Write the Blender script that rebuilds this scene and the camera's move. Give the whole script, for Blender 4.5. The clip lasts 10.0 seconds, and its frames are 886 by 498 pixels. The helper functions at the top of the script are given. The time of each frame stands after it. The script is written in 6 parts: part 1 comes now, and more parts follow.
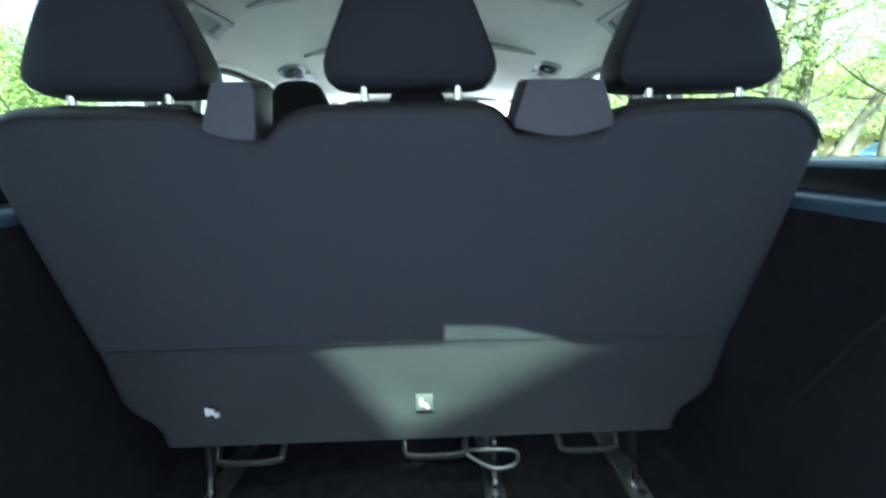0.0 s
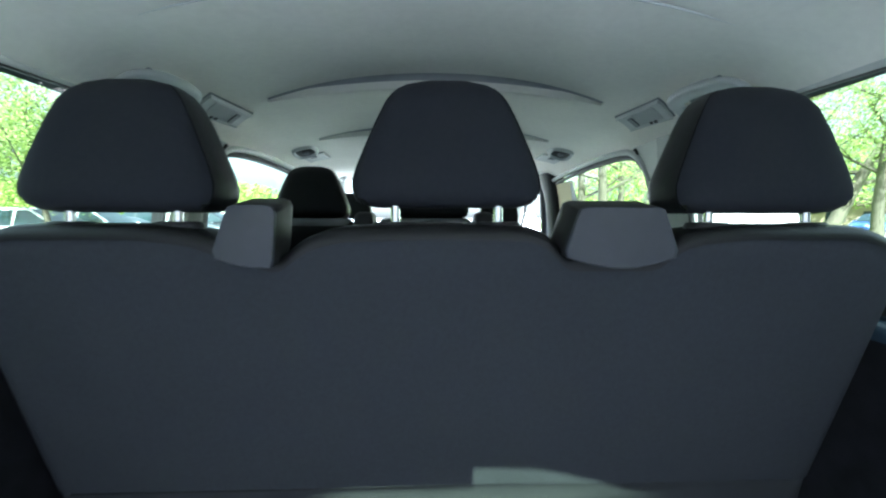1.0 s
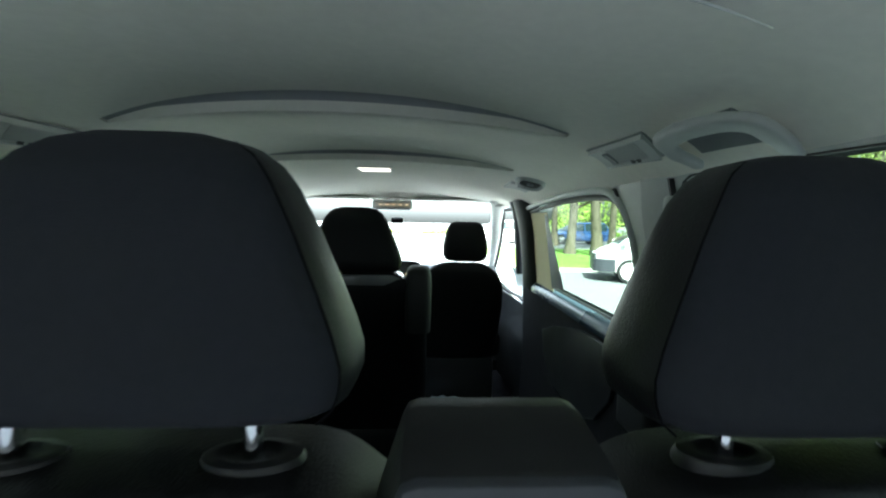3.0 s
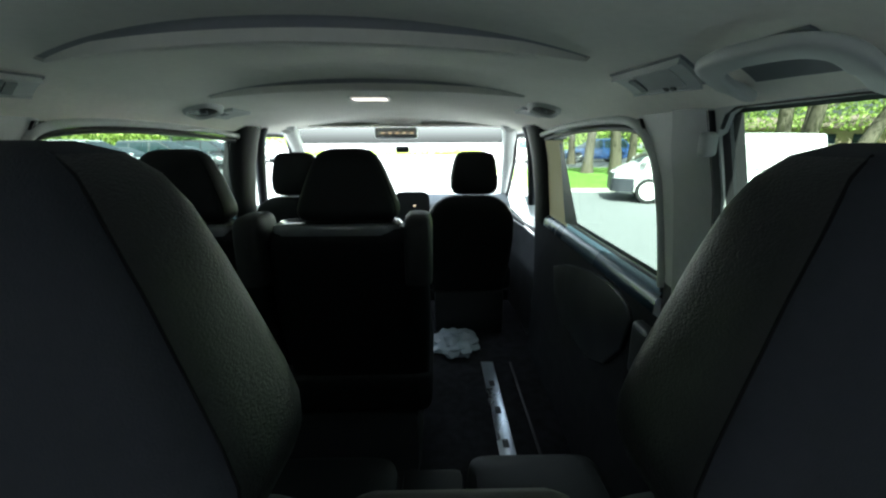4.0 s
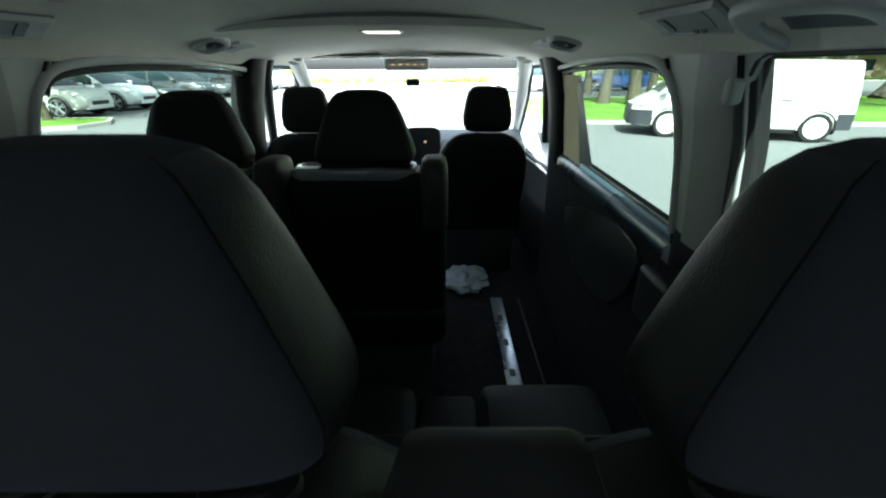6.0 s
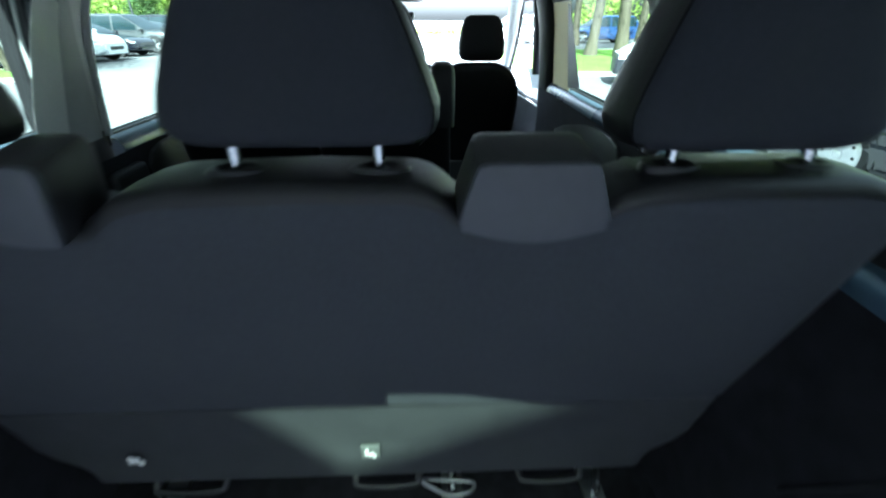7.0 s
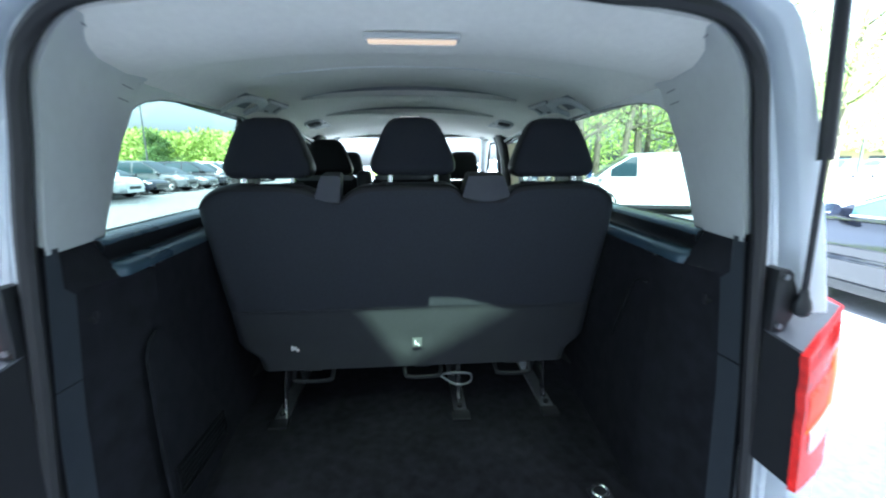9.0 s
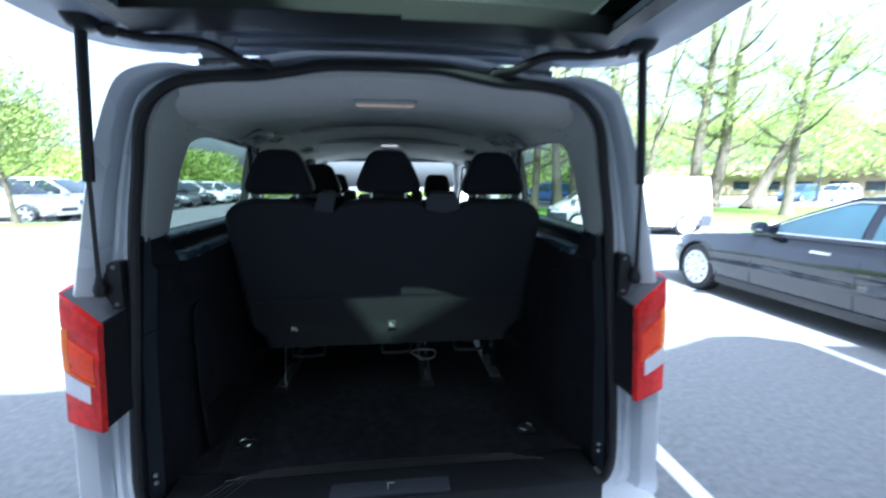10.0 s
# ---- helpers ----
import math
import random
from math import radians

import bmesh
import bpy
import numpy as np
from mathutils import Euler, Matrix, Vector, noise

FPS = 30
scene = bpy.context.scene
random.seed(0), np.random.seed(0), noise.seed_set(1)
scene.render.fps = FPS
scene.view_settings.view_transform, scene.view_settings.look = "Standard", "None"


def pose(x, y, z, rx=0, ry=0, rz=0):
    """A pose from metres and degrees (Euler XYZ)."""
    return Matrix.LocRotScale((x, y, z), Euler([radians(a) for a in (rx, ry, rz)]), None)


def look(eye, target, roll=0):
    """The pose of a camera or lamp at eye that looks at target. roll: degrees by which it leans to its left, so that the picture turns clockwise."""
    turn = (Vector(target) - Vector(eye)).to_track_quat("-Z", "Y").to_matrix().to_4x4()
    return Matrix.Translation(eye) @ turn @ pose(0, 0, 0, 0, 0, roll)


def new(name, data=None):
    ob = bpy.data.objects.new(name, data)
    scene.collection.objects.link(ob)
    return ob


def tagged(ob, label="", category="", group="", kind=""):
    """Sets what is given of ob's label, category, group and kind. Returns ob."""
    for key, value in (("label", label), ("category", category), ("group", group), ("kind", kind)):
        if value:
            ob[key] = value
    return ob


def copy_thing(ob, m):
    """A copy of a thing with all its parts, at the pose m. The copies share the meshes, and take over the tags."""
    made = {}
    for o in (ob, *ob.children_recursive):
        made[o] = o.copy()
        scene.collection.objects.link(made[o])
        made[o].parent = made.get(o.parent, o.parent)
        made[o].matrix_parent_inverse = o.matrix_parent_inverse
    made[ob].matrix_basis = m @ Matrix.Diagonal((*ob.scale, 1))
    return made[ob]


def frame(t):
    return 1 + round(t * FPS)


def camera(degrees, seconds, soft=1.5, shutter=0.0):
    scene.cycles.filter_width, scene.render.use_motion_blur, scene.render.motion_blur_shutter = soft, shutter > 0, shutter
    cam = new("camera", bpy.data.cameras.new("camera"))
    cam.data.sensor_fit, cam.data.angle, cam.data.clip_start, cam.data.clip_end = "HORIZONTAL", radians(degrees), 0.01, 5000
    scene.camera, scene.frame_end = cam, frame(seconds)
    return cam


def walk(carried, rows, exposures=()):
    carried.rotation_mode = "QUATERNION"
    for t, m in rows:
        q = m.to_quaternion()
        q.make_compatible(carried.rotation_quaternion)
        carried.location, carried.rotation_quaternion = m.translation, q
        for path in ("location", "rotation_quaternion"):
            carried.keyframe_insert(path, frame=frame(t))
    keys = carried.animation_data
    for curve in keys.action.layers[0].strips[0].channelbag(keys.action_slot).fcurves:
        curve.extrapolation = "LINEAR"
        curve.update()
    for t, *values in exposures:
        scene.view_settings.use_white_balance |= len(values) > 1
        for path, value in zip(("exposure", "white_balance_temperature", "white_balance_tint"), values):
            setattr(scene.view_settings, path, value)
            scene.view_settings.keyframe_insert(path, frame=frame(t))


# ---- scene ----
cam = camera(93.6, 10.0, 2.1, 0.5)
PATH = [
    (0, (0.025, -0.143, 1.367), (0.084, 1.807, 0.926), -1.0),
    (0.5, (-0.013, -0.108, 1.41), (-0.04, 1.873, 1.14), -0.8),
    (0.7, (-0.021, -0.084, 1.429), (-0.013, 1.907, 1.241), -0.5),
    (1, (-0.026, -0.042, 1.458), (0.042, 1.951, 1.305), 0.1),
    (1.5, (-0.016, 0.036, 1.497), (0.14, 2.027, 1.388), 0.5),
    (1.8, (0.022, 0.106, 1.525), (0.172, 2.1, 1.506), 0.6),
    (2, (0.053, 0.153, 1.543), (0.24, 2.144, 1.503), 0.3),
    (2.2, (0.085, 0.183, 1.553), (0.246, 2.176, 1.532), 0.9),
    (3.5, (0.208, 0.362, 1.629), (0.269, 2.337, 1.334), 0.4),
    (4, (0.216, 0.4, 1.653), (0.246, 2.332, 1.153), -0.3),
    (4.5, (0.22, 0.404, 1.694), (0.252, 2.295, 1.03), 0.1),
    (5, (0.213, 0.396, 1.71), (0.237, 2.263, 0.964), 0.1),
    (6.3, (0.189, 0.364, 1.662), (0.169, 2.182, 0.84), -0.1),
    (6.5, (0.181, 0.321, 1.623), (0.202, 2.129, 0.782), 1.5),
    (6.8, (0.154, 0.226, 1.6), (0.212, 2.012, 0.701), 1.3),
    (7, (0.126, 0.132, 1.586), (0.185, 1.881, 0.617), -0.0),
    (7.2, (0.098, 0.034, 1.576), (0.194, 1.804, 0.651), 0.7),
    (7.5, (0.062, -0.112, 1.562), (0.103, 1.736, 0.797), 1.6),
    (7.8, (0.052, -0.252, 1.543), (0.04, 1.645, 0.908), -0.3),
    (8, (0.05, -0.343, 1.532), (0.002, 1.556, 0.905), -1.6),
    (8.25, (0.047, -0.454, 1.527), (0.083, 1.452, 0.925), -1.7),
    (8.5, (0.039, -0.567, 1.523), (0.048, 1.369, 1.022), -1.2),
    (8.7, (0.02, -0.662, 1.516), (0.145, 1.289, 1.094), -0.8),
    (9, (-0.008, -0.806, 1.506), (0.14, 1.149, 1.107), -0.3),
    (9.5, (0.002, -1.03, 1.504), (0.11, 0.938, 1.166), 0.0),
    (9.75, (0.012, -1.145, 1.504), (0.146, 0.812, 1.114), 0.1),
    (10, (0.024, -1.26, 1.504), (0.253, 0.704, 1.203), 0.2),
]
walk(cam, [(t, look(eye, target, roll)) for t, eye, target, roll in PATH],
     [(0, 5.12, 5400, 3), (0.5, 4.97, 5450, 3), (1.0, 4.8, 5600, 2), (1.5, 4.55, 5700, 0), (2.2, 4.3, 5800, -3), (3.5, 3.95, 6050, -1), (5.0, 3.35, 6100, 0), (6.3, 3.4, 5900, 2), (6.5, 3.8, 5750, 3), (6.8, 4.25, 5450, 3), (7.0, 4.35, 5400, 3), (7.5, 4.73, 5250, 3), (8.0, 4.73, 5250, 3), (8.5, 4.48, 5300, 3), (9.3, 4.0, 5210, 4), (9.5, 3.7, 5150, 5), (10, 2.6, 5080, 7)])

# ---- light ----
SUN_WAY = Vector((0.0, -1.0, 1.186)).normalized()  # towards the sun: behind the van, high
world = bpy.data.worlds.new("sky")
scene.world = world
world.use_nodes = True
wn = world.node_tree
sky = wn.nodes.new("ShaderNodeTexSky")
sky.sky_type = "NISHITA"
sky.sun_disc = False
sky.sun_elevation = math.asin(SUN_WAY.z)
sky.sun_rotation = radians(180)
sky.air_density, sky.dust_density, sky.ozone_density = 0.8, 5.0, 1.0
haze = wn.nodes.new("ShaderNodeHueSaturation")  # a hazy, pale spring sky
haze.inputs["Saturation"].default_value = 0.38
wn.links.new(sky.outputs[0], haze.inputs["Color"])
wn.links.new(haze.outputs[0], wn.nodes["Background"].inputs[0])
wn.nodes["Background"].inputs[1].default_value = 0.112
sun = new("sun", bpy.data.lights.new("sun", "SUN"))
sun.data.energy, sun.data.angle, sun.data.color = 5.0, radians(0.4), (1.0, 0.96, 0.9)
sun.matrix_world = look(SUN_WAY * 50, (0, 0, 0))

# ---- materials ----


def mat(name, color, rough=0.5, metal=0.0, var=0.12, scale=30.0, bump=0.0, bscale=200.0, coat=0.0, dirt=0.0, spec=0.5, stretch=(1, 1, 1)):
    """A surface with colour variation at two scales, uneven gloss and fine relief."""
    m = bpy.data.materials.new(name)
    m.use_nodes = True
    nt = m.node_tree
    p = nt.nodes["Principled BSDF"]
    co = nt.nodes.new("ShaderNodeTexCoord")
    mp = nt.nodes.new("ShaderNodeMapping")
    mp.inputs["Scale"].default_value = stretch
    nt.links.new(co.outputs["Object"], mp.inputs[0])
    fine, broad = nt.nodes.new("ShaderNodeTexNoise"), nt.nodes.new("ShaderNodeTexNoise")
    fine.inputs["Scale"].default_value, fine.inputs["Detail"].default_value = scale, 5
    broad.inputs["Scale"].default_value, broad.inputs["Detail"].default_value = scale * 0.09, 3
    for n in (fine, broad):
        nt.links.new(mp.outputs[0], n.inputs[0])
    add = nt.nodes.new("ShaderNodeMath")
    add.operation = "ADD"
    nt.links.new(fine.outputs[0], add.inputs[0])
    nt.links.new(broad.outputs[0], add.inputs[1])
    rmp = nt.nodes.new("ShaderNodeMapRange")
    rmp.inputs[1].default_value, rmp.inputs[2].default_value = 0.6, 1.4
    nt.links.new(add.outputs[0], rmp.inputs[0])
    mix = nt.nodes.new("ShaderNodeMix")
    mix.data_type = "RGBA"
    lo, hi = [c * (1 - var) for c in color], [min(1, c * (1 + var)) for c in color]
    mix.inputs[6].default_value, mix.inputs[7].default_value = (*lo, 1), (*hi, 1)
    nt.links.new(rmp.outputs[0], mix.inputs[0])
    nt.links.new(mix.outputs[2], p.inputs["Base Color"])
    rr = nt.nodes.new("ShaderNodeMapRange")
    rr.inputs[1].default_value, rr.inputs[2].default_value = 0.3, 0.7
    rr.inputs[3].default_value, rr.inputs[4].default_value = max(0.02, rough - 0.08 - dirt), min(1, rough + 0.08 + dirt)
    nt.links.new(broad.outputs[0], rr.inputs[0])
    nt.links.new(rr.outputs[0], p.inputs["Roughness"])
    p.inputs["Metallic"].default_value = metal
    p.inputs["Coat Weight"].default_value = coat
    p.inputs["Coat Roughness"].default_value = 0.04
    p.inputs["Specular IOR Level"].default_value = spec
    if bump:
        grain = nt.nodes.new("ShaderNodeTexNoise")
        grain.inputs["Scale"].default_value, grain.inputs["Detail"].default_value = bscale, 4
        nt.links.new(mp.outputs[0], grain.inputs[0])
        bp = nt.nodes.new("ShaderNodeBump")
        bp.inputs["Strength"].default_value, bp.inputs["Distance"].default_value = bump, 0.002
        nt.links.new(grain.outputs[0], bp.inputs["Height"])
        nt.links.new(bp.outputs[0], p.inputs["Normal"])
    return m


def leather(name, color, relief, rough=0.42, spec=0.5):
    """Grained leather: cells drawn out sideways, with creases."""
    m = mat(name, color, rough, var=0.1, scale=25, spec=spec)
    nt = m.node_tree
    p = nt.nodes["Principled BSDF"]
    co = nt.nodes["Texture Coordinate"]
    mp = nt.nodes.new("ShaderNodeMapping")
    mp.inputs["Scale"].default_value = (1.0, 1.0, 2.1)
    nt.links.new(co.outputs["Object"], mp.inputs[0])
    vo = nt.nodes.new("ShaderNodeTexVoronoi")
    vo.feature = "SMOOTH_F1"
    vo.inputs["Scale"].default_value = 620
    vo.inputs["Smoothness"].default_value = 0.6
    crease = nt.nodes.new("ShaderNodeTexNoise")
    crease.inputs["Scale"].default_value, crease.inputs["Detail"].default_value = 380, 3
    for n in (vo, crease):
        nt.links.new(mp.outputs[0], n.inputs[0])
    sm = nt.nodes.new("ShaderNodeMath")
    sm.operation = "MULTIPLY_ADD"
    sm.inputs[1].default_value = 0.8
    nt.links.new(vo.outputs[0], sm.inputs[0])
    nt.links.new(crease.outputs[0], sm.inputs[2])
    bp = nt.nodes.new("ShaderNodeBump")
    bp.invert = True
    bp.inputs["Strength"].default_value, bp.inputs["Distance"].default_value = relief, 0.003
    nt.links.new(sm.outputs[0], bp.inputs["Height"])
    nt.links.new(bp.outputs[0], p.inputs["Normal"])
    return m


def glass(name, tint, gloss=0.008):
    """Thin tinted window glass: it lets light through in its colour and mirrors a little."""
    m = bpy.data.materials.new(name)
    m.use_nodes = True
    nt = m.node_tree
    nt.nodes.remove(nt.nodes["Principled BSDF"])
    out = nt.nodes["Material Output"]
    tr, gl, mx = nt.nodes.new("ShaderNodeBsdfTransparent"), nt.nodes.new("ShaderNodeBsdfGlossy"), nt.nodes.new("ShaderNodeMixShader")
    tr.inputs[0].default_value = (*tint, 1)
    gl.inputs["Roughness"].default_value = 0.02
    lw, pw, ma = nt.nodes.new("ShaderNodeLayerWeight"), nt.nodes.new("ShaderNodeMath"), nt.nodes.new("ShaderNodeMath")
    pw.operation, pw.inputs[1].default_value = "POWER", 5.0
    ma.operation, ma.inputs[1].default_value, ma.inputs[2].default_value = "MULTIPLY_ADD", 0.15, gloss
    nt.links.new(lw.outputs["Facing"], pw.inputs[0])
    nt.links.new(pw.outputs[0], ma.inputs[0])
    nt.links.new(ma.outputs[0], mx.inputs[0])
    nt.links.new(tr.outputs[0], mx.inputs[1])
    nt.links.new(gl.outputs[0], mx.inputs[2])
    nt.links.new(mx.outputs[0], out.inputs[0])
    return m


def glow(name, color, strength, base=(0.8, 0.8, 0.78)):
    m = bpy.data.materials.new(name)
    m.use_nodes = True
    p = m.node_tree.nodes["Principled BSDF"]
    p.inputs["Base Color"].default_value = (*base, 1)
    p.inputs["Emission Color"].default_value = (*color, 1)
    p.inputs["Emission Strength"].default_value = strength
    return m


def leaves(name, dark, light):
    """Leaf colour that changes from leaf to leaf; light shines through a little."""
    m = bpy.data.materials.new(name)
    m.use_nodes = True
    nt = m.node_tree
    p = nt.nodes["Principled BSDF"]
    geo = nt.nodes.new("ShaderNodeNewGeometry")
    mix = nt.nodes.new("ShaderNodeMix")
    mix.data_type = "RGBA"
    mix.inputs[6].default_value, mix.inputs[7].default_value = (*dark, 1), (*light, 1)
    nt.links.new(geo.outputs["Random Per Island"], mix.inputs[0])
    nt.links.new(mix.outputs[2], p.inputs["Base Color"])
    p.inputs["Roughness"].default_value = 0.6
    tl, add = nt.nodes.new("ShaderNodeBsdfTranslucent"), nt.nodes.new("ShaderNodeMixShader")
    nt.links.new(mix.outputs[2], tl.inputs[0])
    add.inputs[0].default_value = 0.35
    nt.links.new(p.outputs[0], add.inputs[1])
    nt.links.new(tl.outputs[0], add.inputs[2])
    nt.links.new(add.outputs[0], nt.nodes["Material Output"].inputs[0])
    return m


M_FABRIC = mat("seat_fabric", (0.039, 0.0430, 0.052), 0.85, var=0.15, scale=140, bump=0.25, bscale=900, spec=0.3)
M_REST = mat("headrest_fabric", (0.0180, 0.0202, 0.0262), 0.85, var=0.15, scale=140, bump=0.25, bscale=900, spec=0.3)
M_FLAP = mat("flap_fabric", (0.030, 0.033, 0.038), 0.7, var=0.12, scale=120, bump=0.2, bscale=700)
M_LEATHER = leather("seat_leather", (0.0095, 0.0100, 0.0108), 0.2, 0.42, 0.4)
M_BLACKLEATHER = leather("black_leather", (0.0060, 0.0063, 0.0075), 0.08, 0.55, 0.25)
M_PLASTIC = mat("dark_plastic", (0.050, 0.054, 0.066), 0.5, var=0.1, scale=60, bump=0.2, bscale=800)
M_TOPTRIM = mat("glossy_grey_plastic", (0.14, 0.145, 0.15), 0.2, var=0.15, scale=30, coat=0.8)
M_STRIP = mat("blue_grey_strip", (0.034, 0.040, 0.049), 0.45, var=0.12, scale=40, bump=0.15, bscale=700)
M_GUIDE = mat("guide_plastic", (0.011, 0.011, 0.012), 0.5, var=0.12, scale=60, bump=0.2, bscale=800)
M_BLACK = mat("black_plastic", (0.014, 0.015, 0.017), 0.42, var=0.15, scale=40, bump=0.15, bscale=600)
M_PILLAR = mat("matt_black_plastic", (0.008, 0.0085, 0.0105), 0.6, var=0.12, scale=40, bump=0.15, bscale=700, spec=0.25)
M_DASH = mat("dashboard_plastic", (0.050, 0.058, 0.070), 0.42, var=0.1, scale=50, bump=0.2, bscale=500)
M_RUBBER = mat("black_rubber", (0.018, 0.018, 0.02), 0.55, var=0.2, scale=30, bump=0.1)
M_CARPET = mat("carpet", (0.017, 0.017, 0.021), 0.95, var=0.7, scale=28, bump=0.9, bscale=420, spec=0.15)
M_WALL = mat("wall_felt", (0.0135, 0.014, 0.018), 0.9, var=0.6, scale=20, bump=0.6, bscale=500, spec=0.2)
M_HATCH = mat("hatch_felt", (0.0155, 0.0165, 0.021), 0.9, var=0.5, scale=16, bump=0.5, bscale=500, spec=0.2)
M_LEDGE = mat("ledge_plastic", (0.05, 0.082, 0.115), 0.27, var=0.12, scale=25, bump=0.1, bscale=600)
M_HEADLINER = mat("headliner_felt", (0.87, 0.85, 0.79), 0.95, var=0.05, scale=60, bump=0.3, bscale=900, spec=0.1)
M_TRIM = mat("grey_trim", (0.53, 0.545, 0.54), 0.55, var=0.05, scale=40, bump=0.12, bscale=900)
M_TRIM_DARK = mat("dark_grey_trim", (0.20, 0.21, 0.225), 0.6, var=0.07, scale=40, bump=0.12, bscale=900)
M_TRIM_MID = mat("mid_grey_trim", (0.38, 0.39, 0.40), 0.6, var=0.07, scale=40, bump=0.12, bscale=900)
M_STEP_SHADE = mat("step_shade_grey", (0.36, 0.37, 0.385), 0.9, var=0.07, scale=40, bump=0.12, bscale=900)
# darker, rougher silver for the inner side and edge of the tailgate
M_SILVER_DULL = mat("dull_silver_paint", (0.42, 0.45, 0.50), 0.55, metal=0.15, var=0.08, scale=12)
M_SILVER = mat("silver_paint", (0.76, 0.80, 0.85), 0.28, metal=0.12, var=0.04, scale=8, coat=0.8)
M_CHROME = mat("chrome", (0.85, 0.86, 0.88), 0.1, metal=1.0, var=0.04, scale=30)
M_STEEL = mat("dull_steel", (0.30, 0.31, 0.32), 0.38, metal=0.9, var=0.2, scale=40)
M_TRACK = mat("bright_rail_steel", (0.58, 0.63, 0.70), 0.32, metal=0.9, var=0.2, scale=30)
# near-white puts bright light on the left pillar into the colour
M_LIT_STRAP = mat("lit_strap_white", (0.86, 0.87, 0.84), 0.6, var=0.05, scale=200, bump=0.2, bscale=900)
M_SEAM = mat("seam_thread", (0.006, 0.006, 0.007), 0.9, var=0.2, scale=60, spec=0.1)
M_DARKSTEEL = mat("black_steel", (0.05, 0.05, 0.055), 0.35, metal=0.6, var=0.2, scale=40)
M_TINT = glass("tinted_glass", (0.174, 0.211, 0.187))
M_PRIVACY = glass("dark_tinted_glass", (0.118, 0.148, 0.108))
M_CLEAR = glass("clear_glass", (0.92, 0.95, 0.93))
M_CARGLASS = mat("car_window_glass", (0.018, 0.034, 0.042), 0.06, var=0.2, scale=3, coat=0.5)
# the cyan of the reflected sky is put into this glass's base colour
M_SKYGLASS = mat("sky_reflection_glass", (0.045, 0.095, 0.12), 0.04, var=0.25, scale=2, coat=1.0)
M_RED = mat("red_lens", (0.72, 0.014, 0.010), 0.22, var=0.45, scale=45, spec=0.25, coat=0.15)
M_BRAKE = mat("orange_red_lens", (0.90, 0.06, 0.012), 0.3, var=0.3, scale=90, spec=0.25)
M_AMBER = mat("amber_lens", (0.95, 0.20, 0.012), 0.3, var=0.2, scale=60, spec=0.25)
M_WHITELENS = mat("white_lens", (0.75, 0.75, 0.78), 0.15, var=0.1, scale=80, coat=1.0)
M_LABEL = mat("label_white", (0.75, 0.76, 0.78), 0.5, var=0.05)
M_PAPER = mat("paper", (0.62, 0.58, 0.48), 0.8, var=0.06, scale=15)
_pt = M_PAPER.node_tree
_tl, _mx = _pt.nodes.new("ShaderNodeBsdfTranslucent"), _pt.nodes.new("ShaderNodeMixShader")
_tl.inputs[0].default_value = (0.75, 0.68, 0.52, 1)
_pt.links.new(_pt.nodes["Principled BSDF"].outputs[0], _mx.inputs[1])
_pt.links.new(_tl.outputs[0], _mx.inputs[2])
_pt.links.new(_mx.outputs[0], _pt.nodes["Material Output"].inputs[0])
M_BAG = mat("plastic_film", (0.30, 0.34, 0.40), 0.18, var=0.25, scale=18, bump=0.6, bscale=30)
M_ASPHALT = mat("asphalt", (0.184, 0.191, 0.198), 0.9, var=0.32, scale=230, bump=0.6, bscale=220, spec=0.25)
M_PAINT = mat("road_paint", (0.72, 0.72, 0.70), 0.8, var=0.12, scale=20, bump=0.3)
M_GRASS = mat("grass", (0.13, 0.24, 0.045), 0.95, var=0.5, scale=4, bump=0.8, bscale=40, spec=0.1)
M_KERB = mat("kerb_concrete", (0.45, 0.44, 0.41), 0.9, var=0.15, scale=9, bump=0.4)
M_BARK = mat("bark", (0.095, 0.082, 0.058), 0.95, var=0.45, scale=7, bump=1.0, bscale=20, stretch=(1, 1, 0.25))
M_LEAF = leaves("spring_leaves", (0.10, 0.165, 0.038), (0.33, 0.40, 0.105))
M_WOODS = leaves("woodland_leaves", (0.20, 0.29, 0.055), (0.36, 0.45, 0.10))
M_LEAF_DARK = leaves("dark_leaves", (0.03, 0.08, 0.02), (0.12, 0.20, 0.05))
M_BLACKPAINT = mat("black_car_paint", (0.008, 0.010, 0.016), 0.05, var=0.1, scale=4, coat=1.0, dirt=-0.06)
M_WHITEPAINT = mat("white_car_paint", (0.80, 0.80, 0.79), 0.3, var=0.03, scale=4, coat=0.6)
M_GREYPAINT = mat("grey_car_paint", (0.10, 0.11, 0.12), 0.2, metal=0.3, var=0.1, scale=4, coat=1.0)
M_BLUEPAINT = mat("blue_car_paint", (0.04, 0.09, 0.25), 0.2, metal=0.2, var=0.1, scale=4, coat=1.0)
M_TYRE = mat("tyre_rubber", (0.02, 0.02, 0.021), 0.8, var=0.2, scale=30)
M_RIM = mat("alloy_rim", (0.6, 0.61, 0.63), 0.3, metal=0.8, var=0.1, scale=30)
M_BRICK = mat("tan_wall", (0.42, 0.33, 0.24), 0.9, var=0.15, scale=6, bump=0.3)
# for the unseen sun blocker; pale, to bounce light onto the rear frame
M_BLOCKER = mat("blocker_grey", (0.30, 0.285, 0.27), 0.9, var=0.08, scale=5, bump=0.3)
M_ROOF = mat("roof_shingle", (0.20, 0.15, 0.12), 0.9, var=0.25, scale=8, bump=0.4)
M_POLE = mat("dark_pole_paint", (0.05, 0.055, 0.06), 0.5, var=0.1)
M_LENS = glow("frosted_lens", (1.0, 0.66, 0.42), 0.045, (0.42, 0.34, 0.28))
